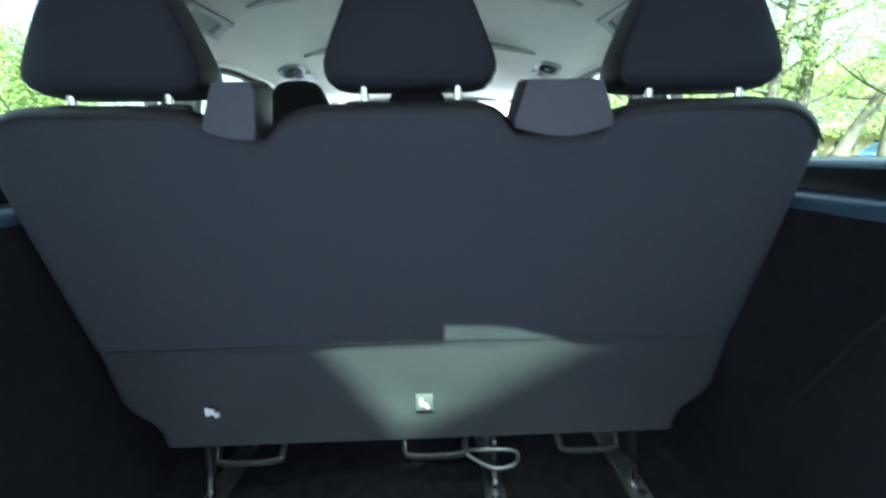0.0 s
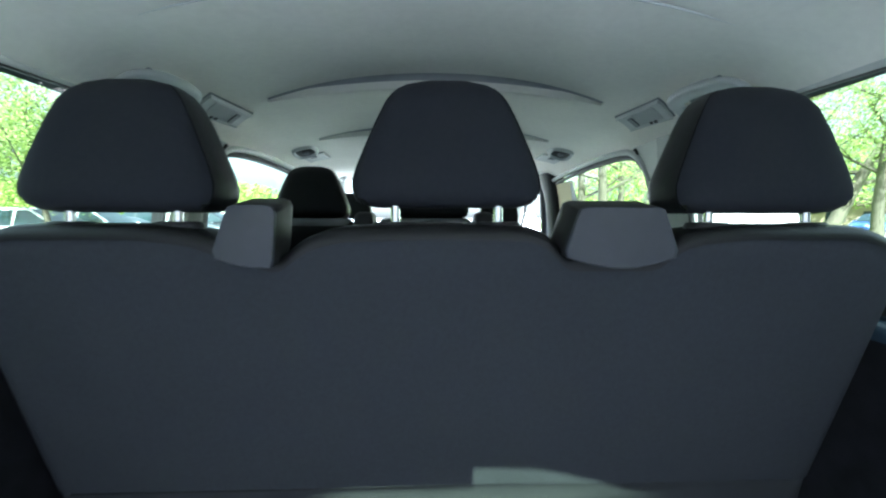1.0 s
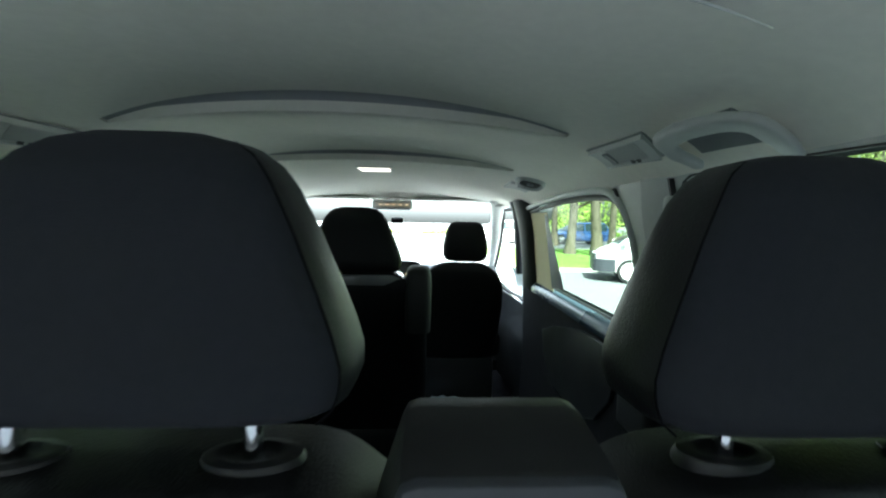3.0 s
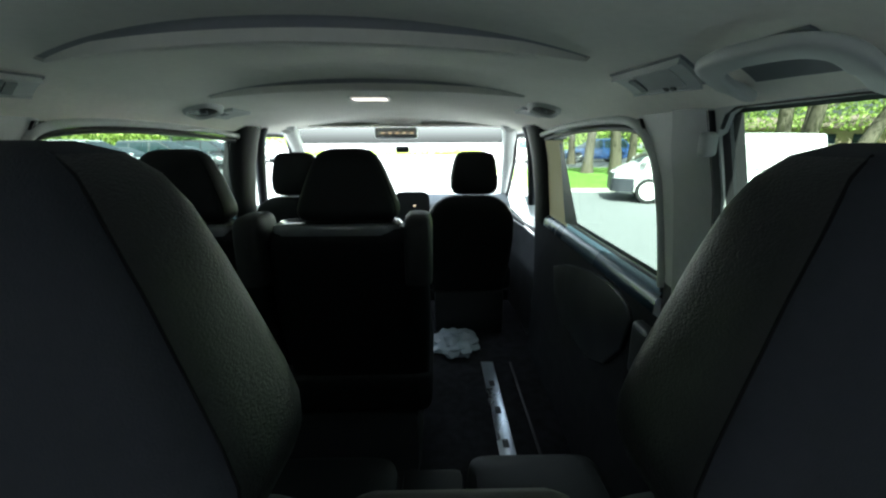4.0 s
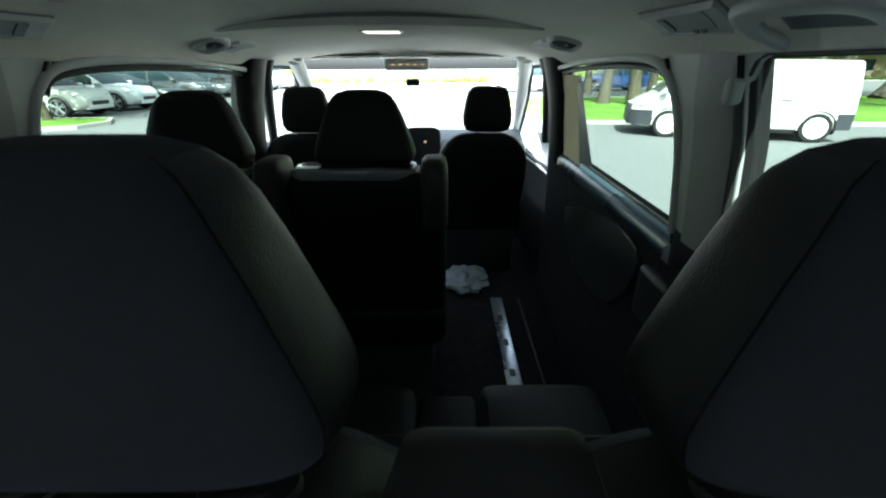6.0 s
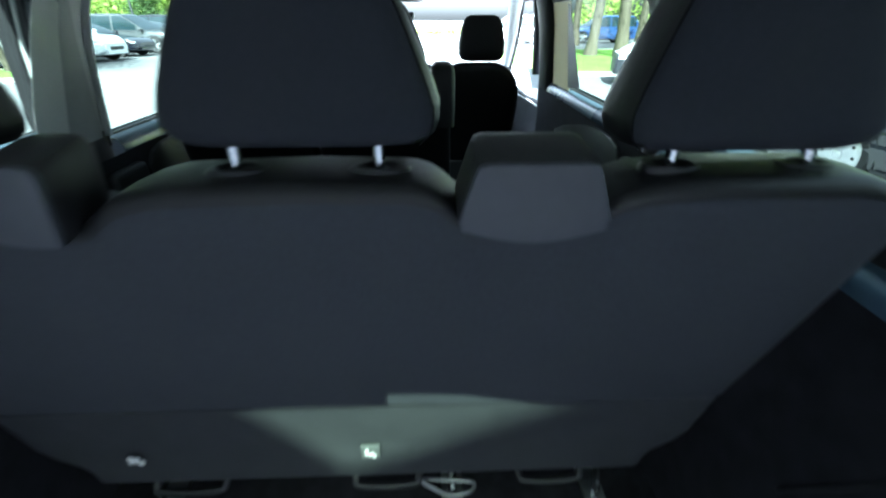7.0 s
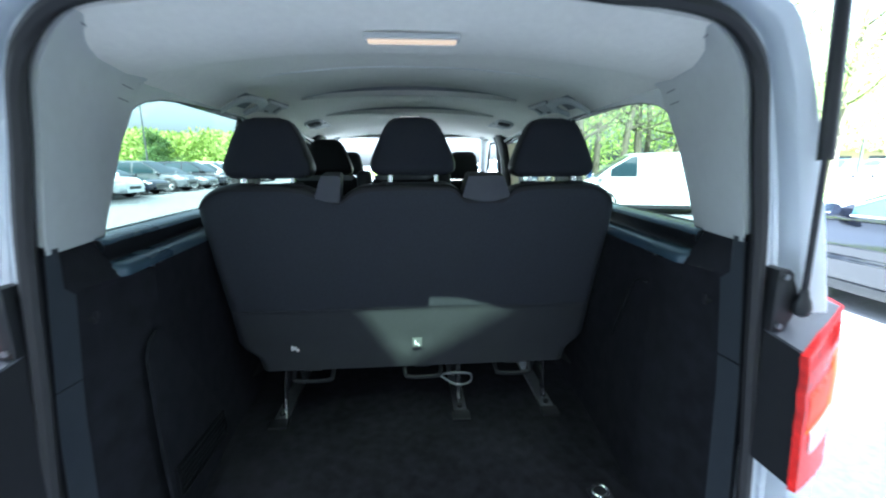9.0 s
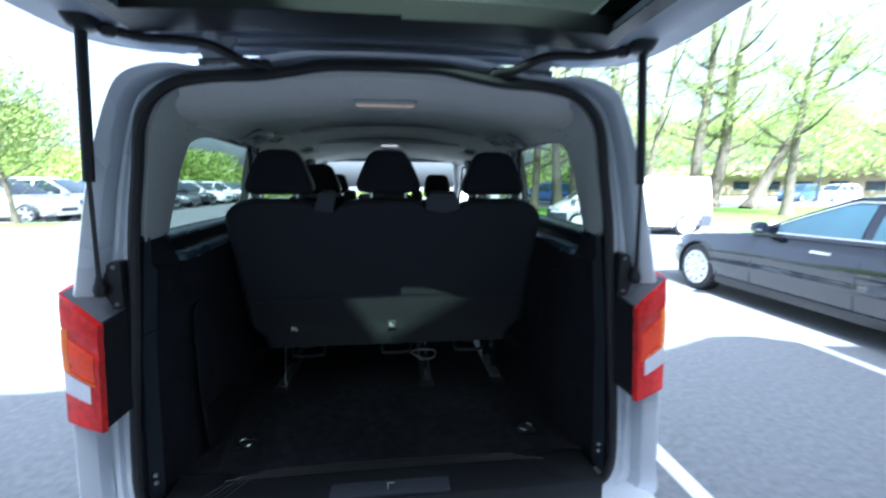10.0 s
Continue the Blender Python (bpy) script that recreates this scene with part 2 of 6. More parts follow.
M_LAMP = glow("lit_lamp_lens", (1.0, 0.86, 0.76), 0.16)
M_AMBERLED = glow("amber_light", (1.0, 0.62, 0.3), 0.06)

# ---- mesh helpers ----


def part(name, bm, material, parent=None, label="", smooth=True, flat_deg=38):
    """Links a bmesh as one mesh object under a thing or a part."""
    bmesh.ops.recalc_face_normals(bm, faces=bm.faces)
    me = bpy.data.meshes.new(name)
    bm.to_mesh(me)
    bm.free()
    for m in material if isinstance(material, (list, tuple)) else (material,):
        me.materials.append(m)
    if smooth:
        me.shade_smooth()
        me.set_sharp_from_angle(angle=radians(flat_deg))
    ob = new(name, me)
    if parent is not None:
        ob.parent = parent
    return tagged(ob, label=label)


def thing(name, label, category, m=None, group="", kind=""):
    ob = new(name)
    ob.empty_display_size = 0.1
    if m is not None:
        ob.matrix_world = m
    return tagged(ob, label, category, group, kind)


def box(x0, x1, y0, y1, z0, z1, bev=0.0, seg=2, bm=None):
    bm = bm or bmesh.new()
    vs = bmesh.ops.create_cube(bm, size=1, matrix=Matrix.Translation(((x0 + x1) / 2, (y0 + y1) / 2, (z0 + z1) / 2)) @ Matrix.Diagonal((x1 - x0, y1 - y0, z1 - z0, 1)))["verts"]
    if bev:
        es = {e for v in vs for e in v.link_edges}
        bmesh.ops.bevel(bm, geom=list(es), offset=bev, segments=seg, profile=0.6, affect="EDGES")
    return bm


def loft(rings, closed=True, caps=True, bm=None):
    """Skins a row of rings that have the same number of points."""
    bm = bm or bmesh.new()
    vs = [[bm.verts.new(p) for p in r] for r in rings]
    n = len(rings[0])
    for a, b in zip(vs, vs[1:]):
        for i in range(n if closed else n - 1):
            j = (i + 1) % n
            try:
                bm.faces.new((a[i], a[j], b[j], b[i]))
            except ValueError:
                pass
    if caps and closed:
        bm.faces.new(vs[0])
        bm.faces.new(vs[-1])
    return bm


def tube(points, r, n=8, bm=None, closed=False):
    """A round bar along a row of points."""
    pts = [Vector(p) for p in points]
    rings = []
    up = Vector((0.123, 0.456, 0.88)).normalized()
    for i, p in enumerate(pts):
        a = pts[i - 1] if i or closed else p
        b = pts[(i + 1) % len(pts)] if i < len(pts) - 1 or closed else p
        d = (b - a).normalized()
        u = d.cross(up).normalized()
        v = u.cross(d)
        rr = r(i / max(1, len(pts) - 1)) if callable(r) else r
        rings.append([p + (u * math.cos(t) + v * math.sin(t)) * rr for t in [2 * math.pi * k / n for k in range(n)]])
    if closed:
        rings.append(rings[0])
        bm = loft(rings, True, False, bm)
        bmesh.ops.remove_doubles(bm, verts=bm.verts, dist=1e-5)
        return bm
    return loft(rings, True, True, bm)


def smooth_line(points, n=6):
    """A Catmull-Rom line through the points."""
    p = [Vector(q) for q in points]
    p = [p[0] * 2 - p[1]] + p + [p[-1] * 2 - p[-2]]
    out = []
    for a, b, c, d in zip(p, p[1:], p[2:], p[3:]):
        for k in range(n):
            t = k / n
            out.append(0.5 * ((2 * b) + (c - a) * t + (2 * a - 5 * b + 4 * c - d) * t * t + (3 * b - a - 3 * c + d) * t ** 3))
    return out + [p[-2]]


def sheet(fn, us, vs, thick=None, skip=None, bm=None):
    """A surface fn(u, v) over a grid; skip(u, v) leaves out cells; thick: the offset vector of its back."""
    bm = bm or bmesh.new()
    grid = [[bm.verts.new(fn(u, v)) for v in vs] for u in us]
    fs = []
    for i in range(len(us) - 1):
        for j in range(len(vs) - 1):
            if skip and skip((us[i] + us[i + 1]) / 2, (vs[j] + vs[j + 1]) / 2):
                continue
            fs.append(bm.faces.new((grid[i][j], grid[i + 1][j], grid[i + 1][j + 1], grid[i][j + 1])))
    if thick is not None:
        ex = bmesh.ops.extrude_face_region(bm, geom=fs)
        nv = [g for g in ex["geom"] if isinstance(g, bmesh.types.BMVert)]
        bmesh.ops.translate(bm, vec=thick, verts=nv)
    loose = [v for v in bm.verts if not v.link_faces]
    bmesh.ops.delete(bm, geom=loose, context="VERTS")
    return bm


def prism(poly, axis, d0, d1, bev=0.0, seg=2, bm=None):
    """A polygon in the plane across an axis, drawn out along it from d0 to d1."""
    put = {"x": lambda a, b, d: (d, a, b), "y": lambda a, b, d: (a, d, b), "z": lambda a, b, d: (a, b, d)}[axis]
    own = bmesh.new()
    loft([[put(a, b, d) for a, b in poly] for d in (d0, d1)], bm=own)
    if bev:
        bmesh.ops.bevel(own, geom=own.edges[:], offset=bev, segments=seg, profile=0.6, affect="EDGES")
    if bm is None:
        return own
    me = bpy.data.meshes.new("tmp")
    own.to_mesh(me)
    own.free()
    bm.from_mesh(me)
    bpy.data.meshes.remove(me)
    return bm


def lerp_table(t, table):
    """Straight-line reading of a table of (at, value) rows."""
    if t <= table[0][0]:
        return table[0][1]
    for (a, va), (b, vb) in zip(table, table[1:]):
        if t <= b:
            return va + (vb - va) * (t - a) / (b - a)
    return table[-1][1]


def span(a, b, n):
    return [a + (b - a) * i / n for i in range(n + 1)]


def round_rect(cx, cy, hx, hy, power=4.0, n=32):
    """Points of a rounded rectangle."""
    out = []
    for k in range(n):
        t = 2 * math.pi * (k + 0.5) / n
        c, s = math.cos(t), math.sin(t)
        out.append((cx + hx * math.copysign(abs(c) ** (2 / power), c), cy + hy * math.copysign(abs(s) ** (2 / power), s)))
    return out


# ---- the van: plan ----
FLOOR = 0.546
SILL = 1.352          # lower edge of the side windows
HEAD = 1.705          # upper edge of the side windows


def half(y, z):
    """Half the inner width of the van at the window line."""
    at = lerp_table(y, [(0.0, 0.685), (0.19, 0.722), (0.6, 0.755), (1.2, 0.785), (2.4, 0.80), (3.0, 0.79), (3.6, 0.74)])
    return at - lerp_table(z, [(1.0, -0.01), (1.33, 0.0), (1.55, 0.025), (1.72, 0.065), (1.8, 0.12)])


def roof_bend(x):
    """How far the cross steps of the headliner swing forward towards the sides."""
    return 0.135 * (abs(x) / 0.5) ** 2


def roof_in(x, y):
    """Height of the headliner."""
    ax = abs(x)
    fade = max(0.0, 1 - (ax / 0.52) ** 2.5)
    mid = lerp_table(y, [(0.0, 1.805), (0.06, 1.785), (0.13, 1.766), (0.24, 1.76), (0.30, 1.775), (0.45, 1.813), (0.98, 1.830)])
    e = y - roof_bend(x) * 0.55
    mid -= 0.009 * fade * lerp_table(e, [(0.36, 0.0), (0.594, 1.0), (0.619, 0.0)])
    if y > 0.95:
        e = y - roof_bend(x)
        mid = lerp_table(e, [(0.98, 1.830), (1.2, 1.832), (1.7, 1.824), (2.3, 1.81), (2.9, 1.78), (3.1, 1.745)])
        mid -= fade * lerp_table(e, [(0.97, 0.0), (1.06, -0.003), (1.076, -0.002), (1.086, 0.004), (1.098, 0.028), (1.106, 0.032), (1.15, 0.030), (1.42, 0.0), (1.58, 0.0), (1.64, -0.002), (1.656, -0.001), (1.664, 0.004), (1.675, 0.025), (1.682, 0.028), (1.75, 0.027), (2.1, 0.012), (2.6, 0.0)])
    z = mid - 0.045 * min(1.0, ax / 0.58) ** 2.2
    edge = half(y, HEAD)
    if ax > 0.56:
        s = min(1.0, (ax - 0.56) / max(0.02, edge - 0.56))
        z -= (z - HEAD) * s ** 2.0
    return z


def quarter_head(y):
    """Upper edge of the rear side window, rounded down towards the rear."""
    return lerp_table(y, [(0.27, 1.585), (0.295, 1.625), (0.325, 1.650), (0.37, 1.668), (0.45, 1.684), (0.6, 1.696), (0.9, 1.706), (1.12, 1.708), (1.15, 1.700), (1.18, 1.66)])


van = thing("passenger_van", "silver passenger van standing open at the rear in a car park", "van")

# ---- the van: shell ----
# headliner
def headliner_at(e, u):
    """Rows of the headliner run along its cross steps."""
    y = e
    for _ in range(3):
        x = u * half(y, HEAD)
        y = e + roof_bend(x) * lerp_table(e, [(0.3, 0.0), (0.5, 0.55), (0.8, 0.55), (1.0, 1.0), (2.2, 1.0), (3.1, 0.0)])
    return (x, y, roof_in(x, y))


ys = [0.0, 0.03, 0.06, 0.1, 0.13, 0.18, 0.24, 0.27, 0.3, 0.36, 0.42, 0.5, 0.55, 0.58, 0.590, 0.594, 0.600, 0.606, 0.613, 0.619, 0.63, 0.68, 0.75, 0.8, 0.86, 0.92, 0.97] + span(1.0, 1.05, 4) + span(1.06, 1.12, 15) + span(1.15, 1.58, 14) + span(1.60, 1.70, 25) + span(1.74, 3.1, 30)
us = span(-1, 1, 64)
SHADE_STRIPS = ((1.076, 1.1015), (1.656, 1.6785))


def in_shade_strip(e, u):
    """The faces of the cross steps, replaced by shade-coloured strips, which run out towards the sides."""
    return abs(u * 0.72) < 0.505 and any(a < e < b for a, b in SHADE_STRIPS)


part("headliner", sheet(headliner_at, ys, us, thick=(0, 0, 0.02), skip=in_shade_strip), M_HEADLINER, van, "light grey felt headliner with moulded cross steps", flat_deg=60)

# a glossy bead added to stand for the highlight along the crease
M_CREASE_LIGHT = mat("crease_highlight", (0.80, 0.81, 0.80), 0.16, var=0.03, scale=40, coat=1.0)
ridge = []
for x in span(-0.5, 0.5, 48):
    y = 0.606 + roof_bend(x) * 0.55
    ridge.append((x, y, roof_in(x, y) - 0.0018))
part("roof_crease", tube(ridge, lambda s: 0.0032 * max(0.15, 1 - abs(2 * s - 1) ** 4), 10), M_CREASE_LIGHT, van, "pale glossy bead for the lit edge of the headliner crease")

# darker strips in place of the step faces: their shade as colour
for a, b in SHADE_STRIPS:
    part("slot_lining", sheet(lambda e, u: (headliner_at(e, u)[0], headliner_at(e, u)[1] + 0.018, headliner_at(e, u)[2] + 0.004), span(a - 0.012, b + 0.004, 8), span(-0.72, 0.72, 48), thick=(0, 0.006, 0.003)), M_STEP_SHADE, van, "grey strip for the shade at a headliner step", flat_deg=60)

# roof skin
part("roof", sheet(lambda y, u: (u * (half(y, 1.6) + 0.03), y, lerp_table(y, [(0.1, 1.872), (0.5, 1.895), (2.6, 1.89), (3.1, 1.85)]) - 0.085 * abs(u) ** 3), span(0.1, 3.1, 20), span(-1, 1, 24), thick=(0, 0, 0.02)), M_SILVER, van)


def side_profile(y):
    """Lower side trim, from the window down to the floor: distance from the middle and height."""
    o = half(y, 1.33)
    return [(o + 0.01, SILL), (o - 0.012, SILL - 0.002), (o - 0.030, SILL - 0.008), (o - 0.036, SILL - 0.017), (o - 0.033, SILL - 0.032), (o - 0.024, SILL - 0.050), (o - 0.028, SILL - 0.057),
            (o - 0.060, SILL - 0.065), (o - 0.070, SILL - 0.076), (o - 0.069, SILL - 0.09), (o - 0.062, 1.2), (o - 0.064, 1.0), (o - 0.066, 0.8), (o - 0.075, 0.62), (o - 0.085, FLOOR + 0.01), (o - 0.09, FLOOR - 0.01)]


for side in (-1, 1):
    ys2 = [0.145, 0.149, 0.155, 0.163, 0.175, 0.21, 0.24] + span(0.3, 1.18, 12)
    nprof = len(side_profile(0.2))
    ledge = bmesh.new()
    def ledge_pt(y, k, side=side):
        """The ledge and groove, closed off by a rounded rear end."""
        x, z = side_profile(y)[int(k)]
        end = max(0.0, (0.175 - y) / 0.03) ** 2
        return (side * (x + (0.022 if k > 5 else 0.006) * end), y, z)

    for ks in ((0, 1, 2, 3), (6, 7, 8, 9)):
        sheet(ledge_pt, ys2, ks, bm=ledge)
    part("window_ledge", ledge, M_LEDGE, van, "dark ledge with a groove under the window", flat_deg=60)
    # the groove's faces are black, unlike the ledges above and below
    part("blind_groove", sheet(ledge_pt, ys2, (3, 4, 5, 6)), M_PILLAR, van, "black groove between the two ledges", flat_deg=60)
    wall = bmesh.new()
    sheet(lambda y, k: (side * (side_profile(y)[int(k)][0] + 0.001 * math.sin(9 * y + k)), y, side_profile(y)[int(k)][1]), span(0.272, 2.52, 34), list(range(9, nprof)), bm=wall)
    part("side_trim", wall, M_WALL, van, "black felt side lining of the load space", flat_deg=60)
    part("front_door_lining", sheet(lambda y, z: (side * (half(y, 1.3) + lerp_table(z, [(0.5, -0.05), (0.95, -0.06), (1.0, -0.03), (1.12, -0.02)])), y, z), span(2.52, 3.75, 10), [0.5, 0.7, 0.92, 0.96, 1.0, 1.06, 1.12], thick=(side * 0.01, 0, 0)), M_BLACK, van, "black front door lining", flat_deg=50)
    # front part of the lower trim, beside the second row
    fr = bmesh.new()
    lowfront = lambda y, k: (side * [half(y, 1.3) + 0.01, half(y, 1.3) - 0.015, half(y, 1.3) - 0.03, half(y, 1.3) - 0.035, half(y, 1.3) - 0.035, half(y, 1.3) - 0.05, half(y, 1.3) - 0.058, half(y, 1.3) - 0.05][int(k)], y, [1.29, 1.285, 1.265, 1.2, 1.14, 1.12, 1.02, 0.98][int(k)])
    sheet(lowfront, span(1.36, 2.50, 16), list(range(8)), bm=fr)
    door_x = half(1.7, 1.3) - 0.058
    card = [(2.10, 1.135), (1.95, 1.185), (1.79, 1.22), (1.66, 1.243), (1.55, 1.252), (1.46, 1.250), (1.41, 1.235), (1.385, 1.20), (1.42, 1.10), (1.52, 1.00), (1.65, 0.945), (1.93, 0.945), (2.06, 1.03)]
    part("door_card", prism(card, "x", side * door_x, side * (door_x - 0.022), 0.009, 3), M_BLACK, van, "raised black panel of the door lining", flat_deg=50)
    pad = part("arm_pad", box(0, 0.055, 1.20, 1.35, 1.08, 1.225, 0.018, 3), M_BLACK, van, "padded block on the side lining")
    pad.location.x = door_x - 0.038 if side > 0 else -door_x - 0.017
    part("door_lining", fr, M_LEDGE, van, "dark blue-black door lining with an arm ledge", flat_deg=50)

# floor and load sill
def carpet_z(x, y):
    """The load floor's carpet, with creases near its rear edge."""
    crease = max(0.0, 1 - abs(noise.noise((x * 7 + y * 3, y * 2.2, 4.0))) * 5) ** 2
    return FLOOR + 0.0015 * noise.noise((x * 6, y * 6, 0)) + 0.0065 * crease * lerp_table(y, [(0.1, 0.6), (0.3, 1.0), (0.55, 0.7), (0.75, 0.0)])


part("floor", sheet(lambda x, y: (x, y, carpet_z(x, y)), span(-0.76, 0.76, 120), span(0.09, 0.75, 40) + span(0.8, 3.3, 20), thick=(0, 0, -0.03)), M_CARPET, van, "black carpeted load floor")
sill = bmesh.new()
box(-0.70, 0.70, -0.085, 0.095, FLOOR - 0.10, FLOOR - 0.004, 0.012, 2, sill)
part("load_sill", sill, M_BLACK, van, "black ribbed plastic load sill")
for k in range(4):
    w = 0.60 - 0.03 * k
    part("tread_rib", tube(smooth_line([(-w, -0.07 + 0.012 * k, FLOOR), (-w + 0.06, 0.02 + 0.012 * k, FLOOR), (-w + 0.16, 0.05 + 0.012 * k, FLOOR), (w - 0.16, 0.05 + 0.012 * k, FLOOR), (w - 0.06, 0.02 + 0.012 * k, FLOOR), (w, -0.07 + 0.012 * k, FLOOR)], 5), 0.0026, 6), M_BLACK, van)
part("latch_recess", box(-0.19, 0.19, -0.075, -0.01, FLOOR - 0.01, FLOOR + 0.004, 0.01), M_PLASTIC, van)
part("latch_striker", tube([(-0.008, -0.06, FLOOR), (-0.008, -0.06, FLOOR + 0.03), (0.008, -0.06, FLOOR + 0.03), (0.008, -0.06, FLOOR)], 0.005), M_CHROME, van)

# rear frame round the opening
INNER = [(0, 1.832), (0.15, 1.829), (0.25, 1.812), (0.34, 1.797), (0.46, 1.790), (0.56, 1.768), (0.62, 1.72), (0.648, 1.66), (0.665, 1.545), (0.69, 1.38), (0.715, 1.10), (0.735, 0.90), (0.75, 0.70), (0.752, 0.57), (0.72, 0.50), (0.6, 0.47), (0, 0.46)]
OUTER = [(0, 1.866), (0.15, 1.864), (0.25, 1.859), (0.345, 1.838), (0.455, 1.812), (0.565, 1.822), (0.66, 1.801), (0.712, 1.745), (0.775, 1.575), (0.82, 1.39), (0.872, 1.14), (0.90, 0.92), (0.91, 0.72), (0.915, 0.55), (0.915, 0.42), (0.7, 0.36), (0, 0.36)]


def both(line):
    """A half outline and its mirror image, all the way round."""
    return list(line) + [(-x, z) for x, z in reversed(line[1:-1])]


def soft(line):
    """The outline with its corners smoothed."""
    return [(max(0.0, p.x), p.z) for p in smooth_line([(x, 0, z) for x, z in line], 4)]


def ring(mixed, y, grow=0.0):
    out = []
    for (a, b), (c, d) in zip(both(soft(INNER)), both(soft(OUTER))):
        out.append((a + (c - a) * mixed + math.copysign(grow, c if c else 1) * (1 if c else 0), y, b + (d - b) * mixed))
    return out


rear = bmesh.new()
steps = [(0.0, 0.03), (0.02, -0.02), (0.20, -0.025), (0.24, 0.008), (0.36, 0.012), (0.39, -0.004), (0.46, -0.006), (0.49, 0.014), (0.60, 0.016), (0.66, -0.028), (0.72, -0.036), (0.92, -0.046), (0.98, -0.04), (1.0, -0.028)]
loft([ring(m, y) for m, y in steps] + [ring(1.0, 0.06, 0.025), ring(1.0, 0.25, 0.045)], True, False, rear)
part("rear_frame", rear, M_SILVER, van, "silver painted frame round the rear opening", flat_deg=30)
seal_line = [Vector((x, -0.028, z)) for x, z in both(INNER)]
seal_line = smooth_line(seal_line + [seal_line[0]], 5)[:-1]
part("weather_seal", tube(seal_line, 0.015, 8, closed=True), M_RUBBER, van, "black rubber weather seal")

# inner rear pillars and header
for side in (-1, 1):
    zz = span(1.346, 1.76, 14)

    def dpil(v, z, side=side):
        xi = lerp_table(z, [(1.36, 0.672), (1.545, 0.645), (1.66, 0.63), (1.72, 0.60), (1.76, 0.555)])
        ye = lerp_table(z, [(1.35, 0.20), (1.70, 0.335), (1.76, 0.36)])
        xo = half(ye, min(z, HEAD)) - 0.004
        if z > HEAD:
            xo = xo - (z - HEAD) * 1.2
        curve = math.sin(v * math.pi / 2)
        return (side * (xi + (xo - xi) * v), -0.012 + (ye + 0.012) * (0.35 * curve + 0.65 * v), z)

    part("pillar_trim", sheet(dpil, span(0, 1, 10), zz, thick=(side * 0.012, 0, 0)), M_TRIM, van, "light grey rear pillar trim", flat_deg=60)
    # dark lower pillar
    def low_pillar(v, z, side=side):
        x0 = lerp_table(z, [(0.5, 0.738), (1.0, 0.714), (1.37, 0.674)])
        x1 = half(0.30, 1.33) - lerp_table(z, [(0.5, 0.091), (0.62, 0.078), (0.8, 0.069), (1.0, 0.067), (1.2, 0.065), (1.262, 0.071), (1.28, 0.06), (1.37, 0.01)])
        return (side * (x0 + (x1 - x0) * (v * v * (3 - 2 * v))), -0.012 + lerp_table(z, [(1.20, 0.29), (1.256, 0.288), (1.264, 0.163), (1.36, 0.163)]) * v, z)

    part("lower_pillar_trim", sheet(low_pillar, span(0, 1, 14), span(0.50, 1.245, 22) + [1.256, 1.264] + span(1.28, 1.362, 4), thick=(side * 0.012, 0, 0)), M_WALL, van, "black felt covered lower pillar trim", flat_deg=60)
    for z0, z1 in ((0.51, 1.068), (1.072, 1.355)):
        part("edge_strip", sheet(lambda v, z: (low_pillar(v, z)[0] - side * 0.003, low_pillar(v, z)[1] - 0.002, z), [0.0, 0.03, 0.1, 0.18, 0.21], span(z0, z1, 14), thick=(side * 0.004, 0.002, 0)), M_STRIP, van, "blue-grey plastic strip beside the seal", flat_deg=60)
    # panel joint and clips on the light upper trim
    part("trim_joint", tube([(dpil(v, lerp_table(v, [(0, 1.752), (0.5, 1.735), (1, 1.700)]))[0] - side * 0.0005, dpil(v, lerp_table(v, [(0, 1.752), (0.5, 1.735), (1, 1.700)]))[1], lerp_table(v, [(0, 1.752), (0.5, 1.735), (1, 1.700)])) for v in span(0.08, 0.95, 14)], 0.0013, 6), M_TRIM_DARK, van)
    for z0 in (1.655, 1.685):
        part("pillar_clip", tube([(dpil(v, z0 + 0.012 * (0.85 - v))[0] - side * 0.0006, dpil(v, z0 + 0.012 * (0.85 - v))[1], z0 + 0.012 * (0.85 - v)) for v in span(0.68, 0.85, 5)], 0.0014, 6), M_TRIM_DARK, van)
# fittings of the load space walls
HATCH_TOP = [(0.175, 1.05), (0.20, 1.085), (0.235, 1.10), (0.26, 1.09), (0.50, 0.765), (0.545, 0.70), (0.56, 0.66)]


def hatch_pt(y, v):
    z = 0.575 + (lerp_table(y, HATCH_TOP) - 0.575) * v
    return (-(half(y, 1.33) - lerp_table(z, [(0.56, 0.088), (0.62, 0.078), (0.8, 0.069), (1.0, 0.067), (1.2, 0.065)]) - 0.006), y, z)


hatch = part("wall_hatch", sheet(hatch_pt, [0.175, 0.185, 0.20, 0.235, 0.26] + span(0.29, 0.56, 12), span(0, 1, 12), thick=(-0.008, 0, 0)), M_HATCH, van, "black felt covered hatch in the side lining")
part("hatch_vent", sheet(lambda y, z: (-(half(y, 1.33) - 0.090), y, z - 0.12 * (y - 0.19)), span(0.20, 0.535, 6), span(0.635, 0.725, 5), thick=(-0.008, 0, 0)), M_PILLAR, hatch, "black mesh panel")
for k in range(6):
    part("vent_slat", tube([(-(half(0.21, 1.33) - 0.092), 0.21, 0.642 + 0.015 * k), (-(half(0.525, 1.33) - 0.092), 0.525, 0.604 + 0.015 * k)], 0.002, 5), M_BLACK, hatch)
part("lining_seam", tube(smooth_line([(half(0.515, 1.33) - 0.067, 0.515, 0.915), (half(0.45, 1.33) - 0.067, 0.45, 1.03), (half(0.39, 1.33) - 0.066, 0.39, 1.135), (half(0.35, 1.33) - 0.065, 0.35, 1.165), (half(0.30, 1.33) - 0.065, 0.30, 1.17)], 5), 0.0028, 6), M_BLACK, van, "open seam in the black side lining")
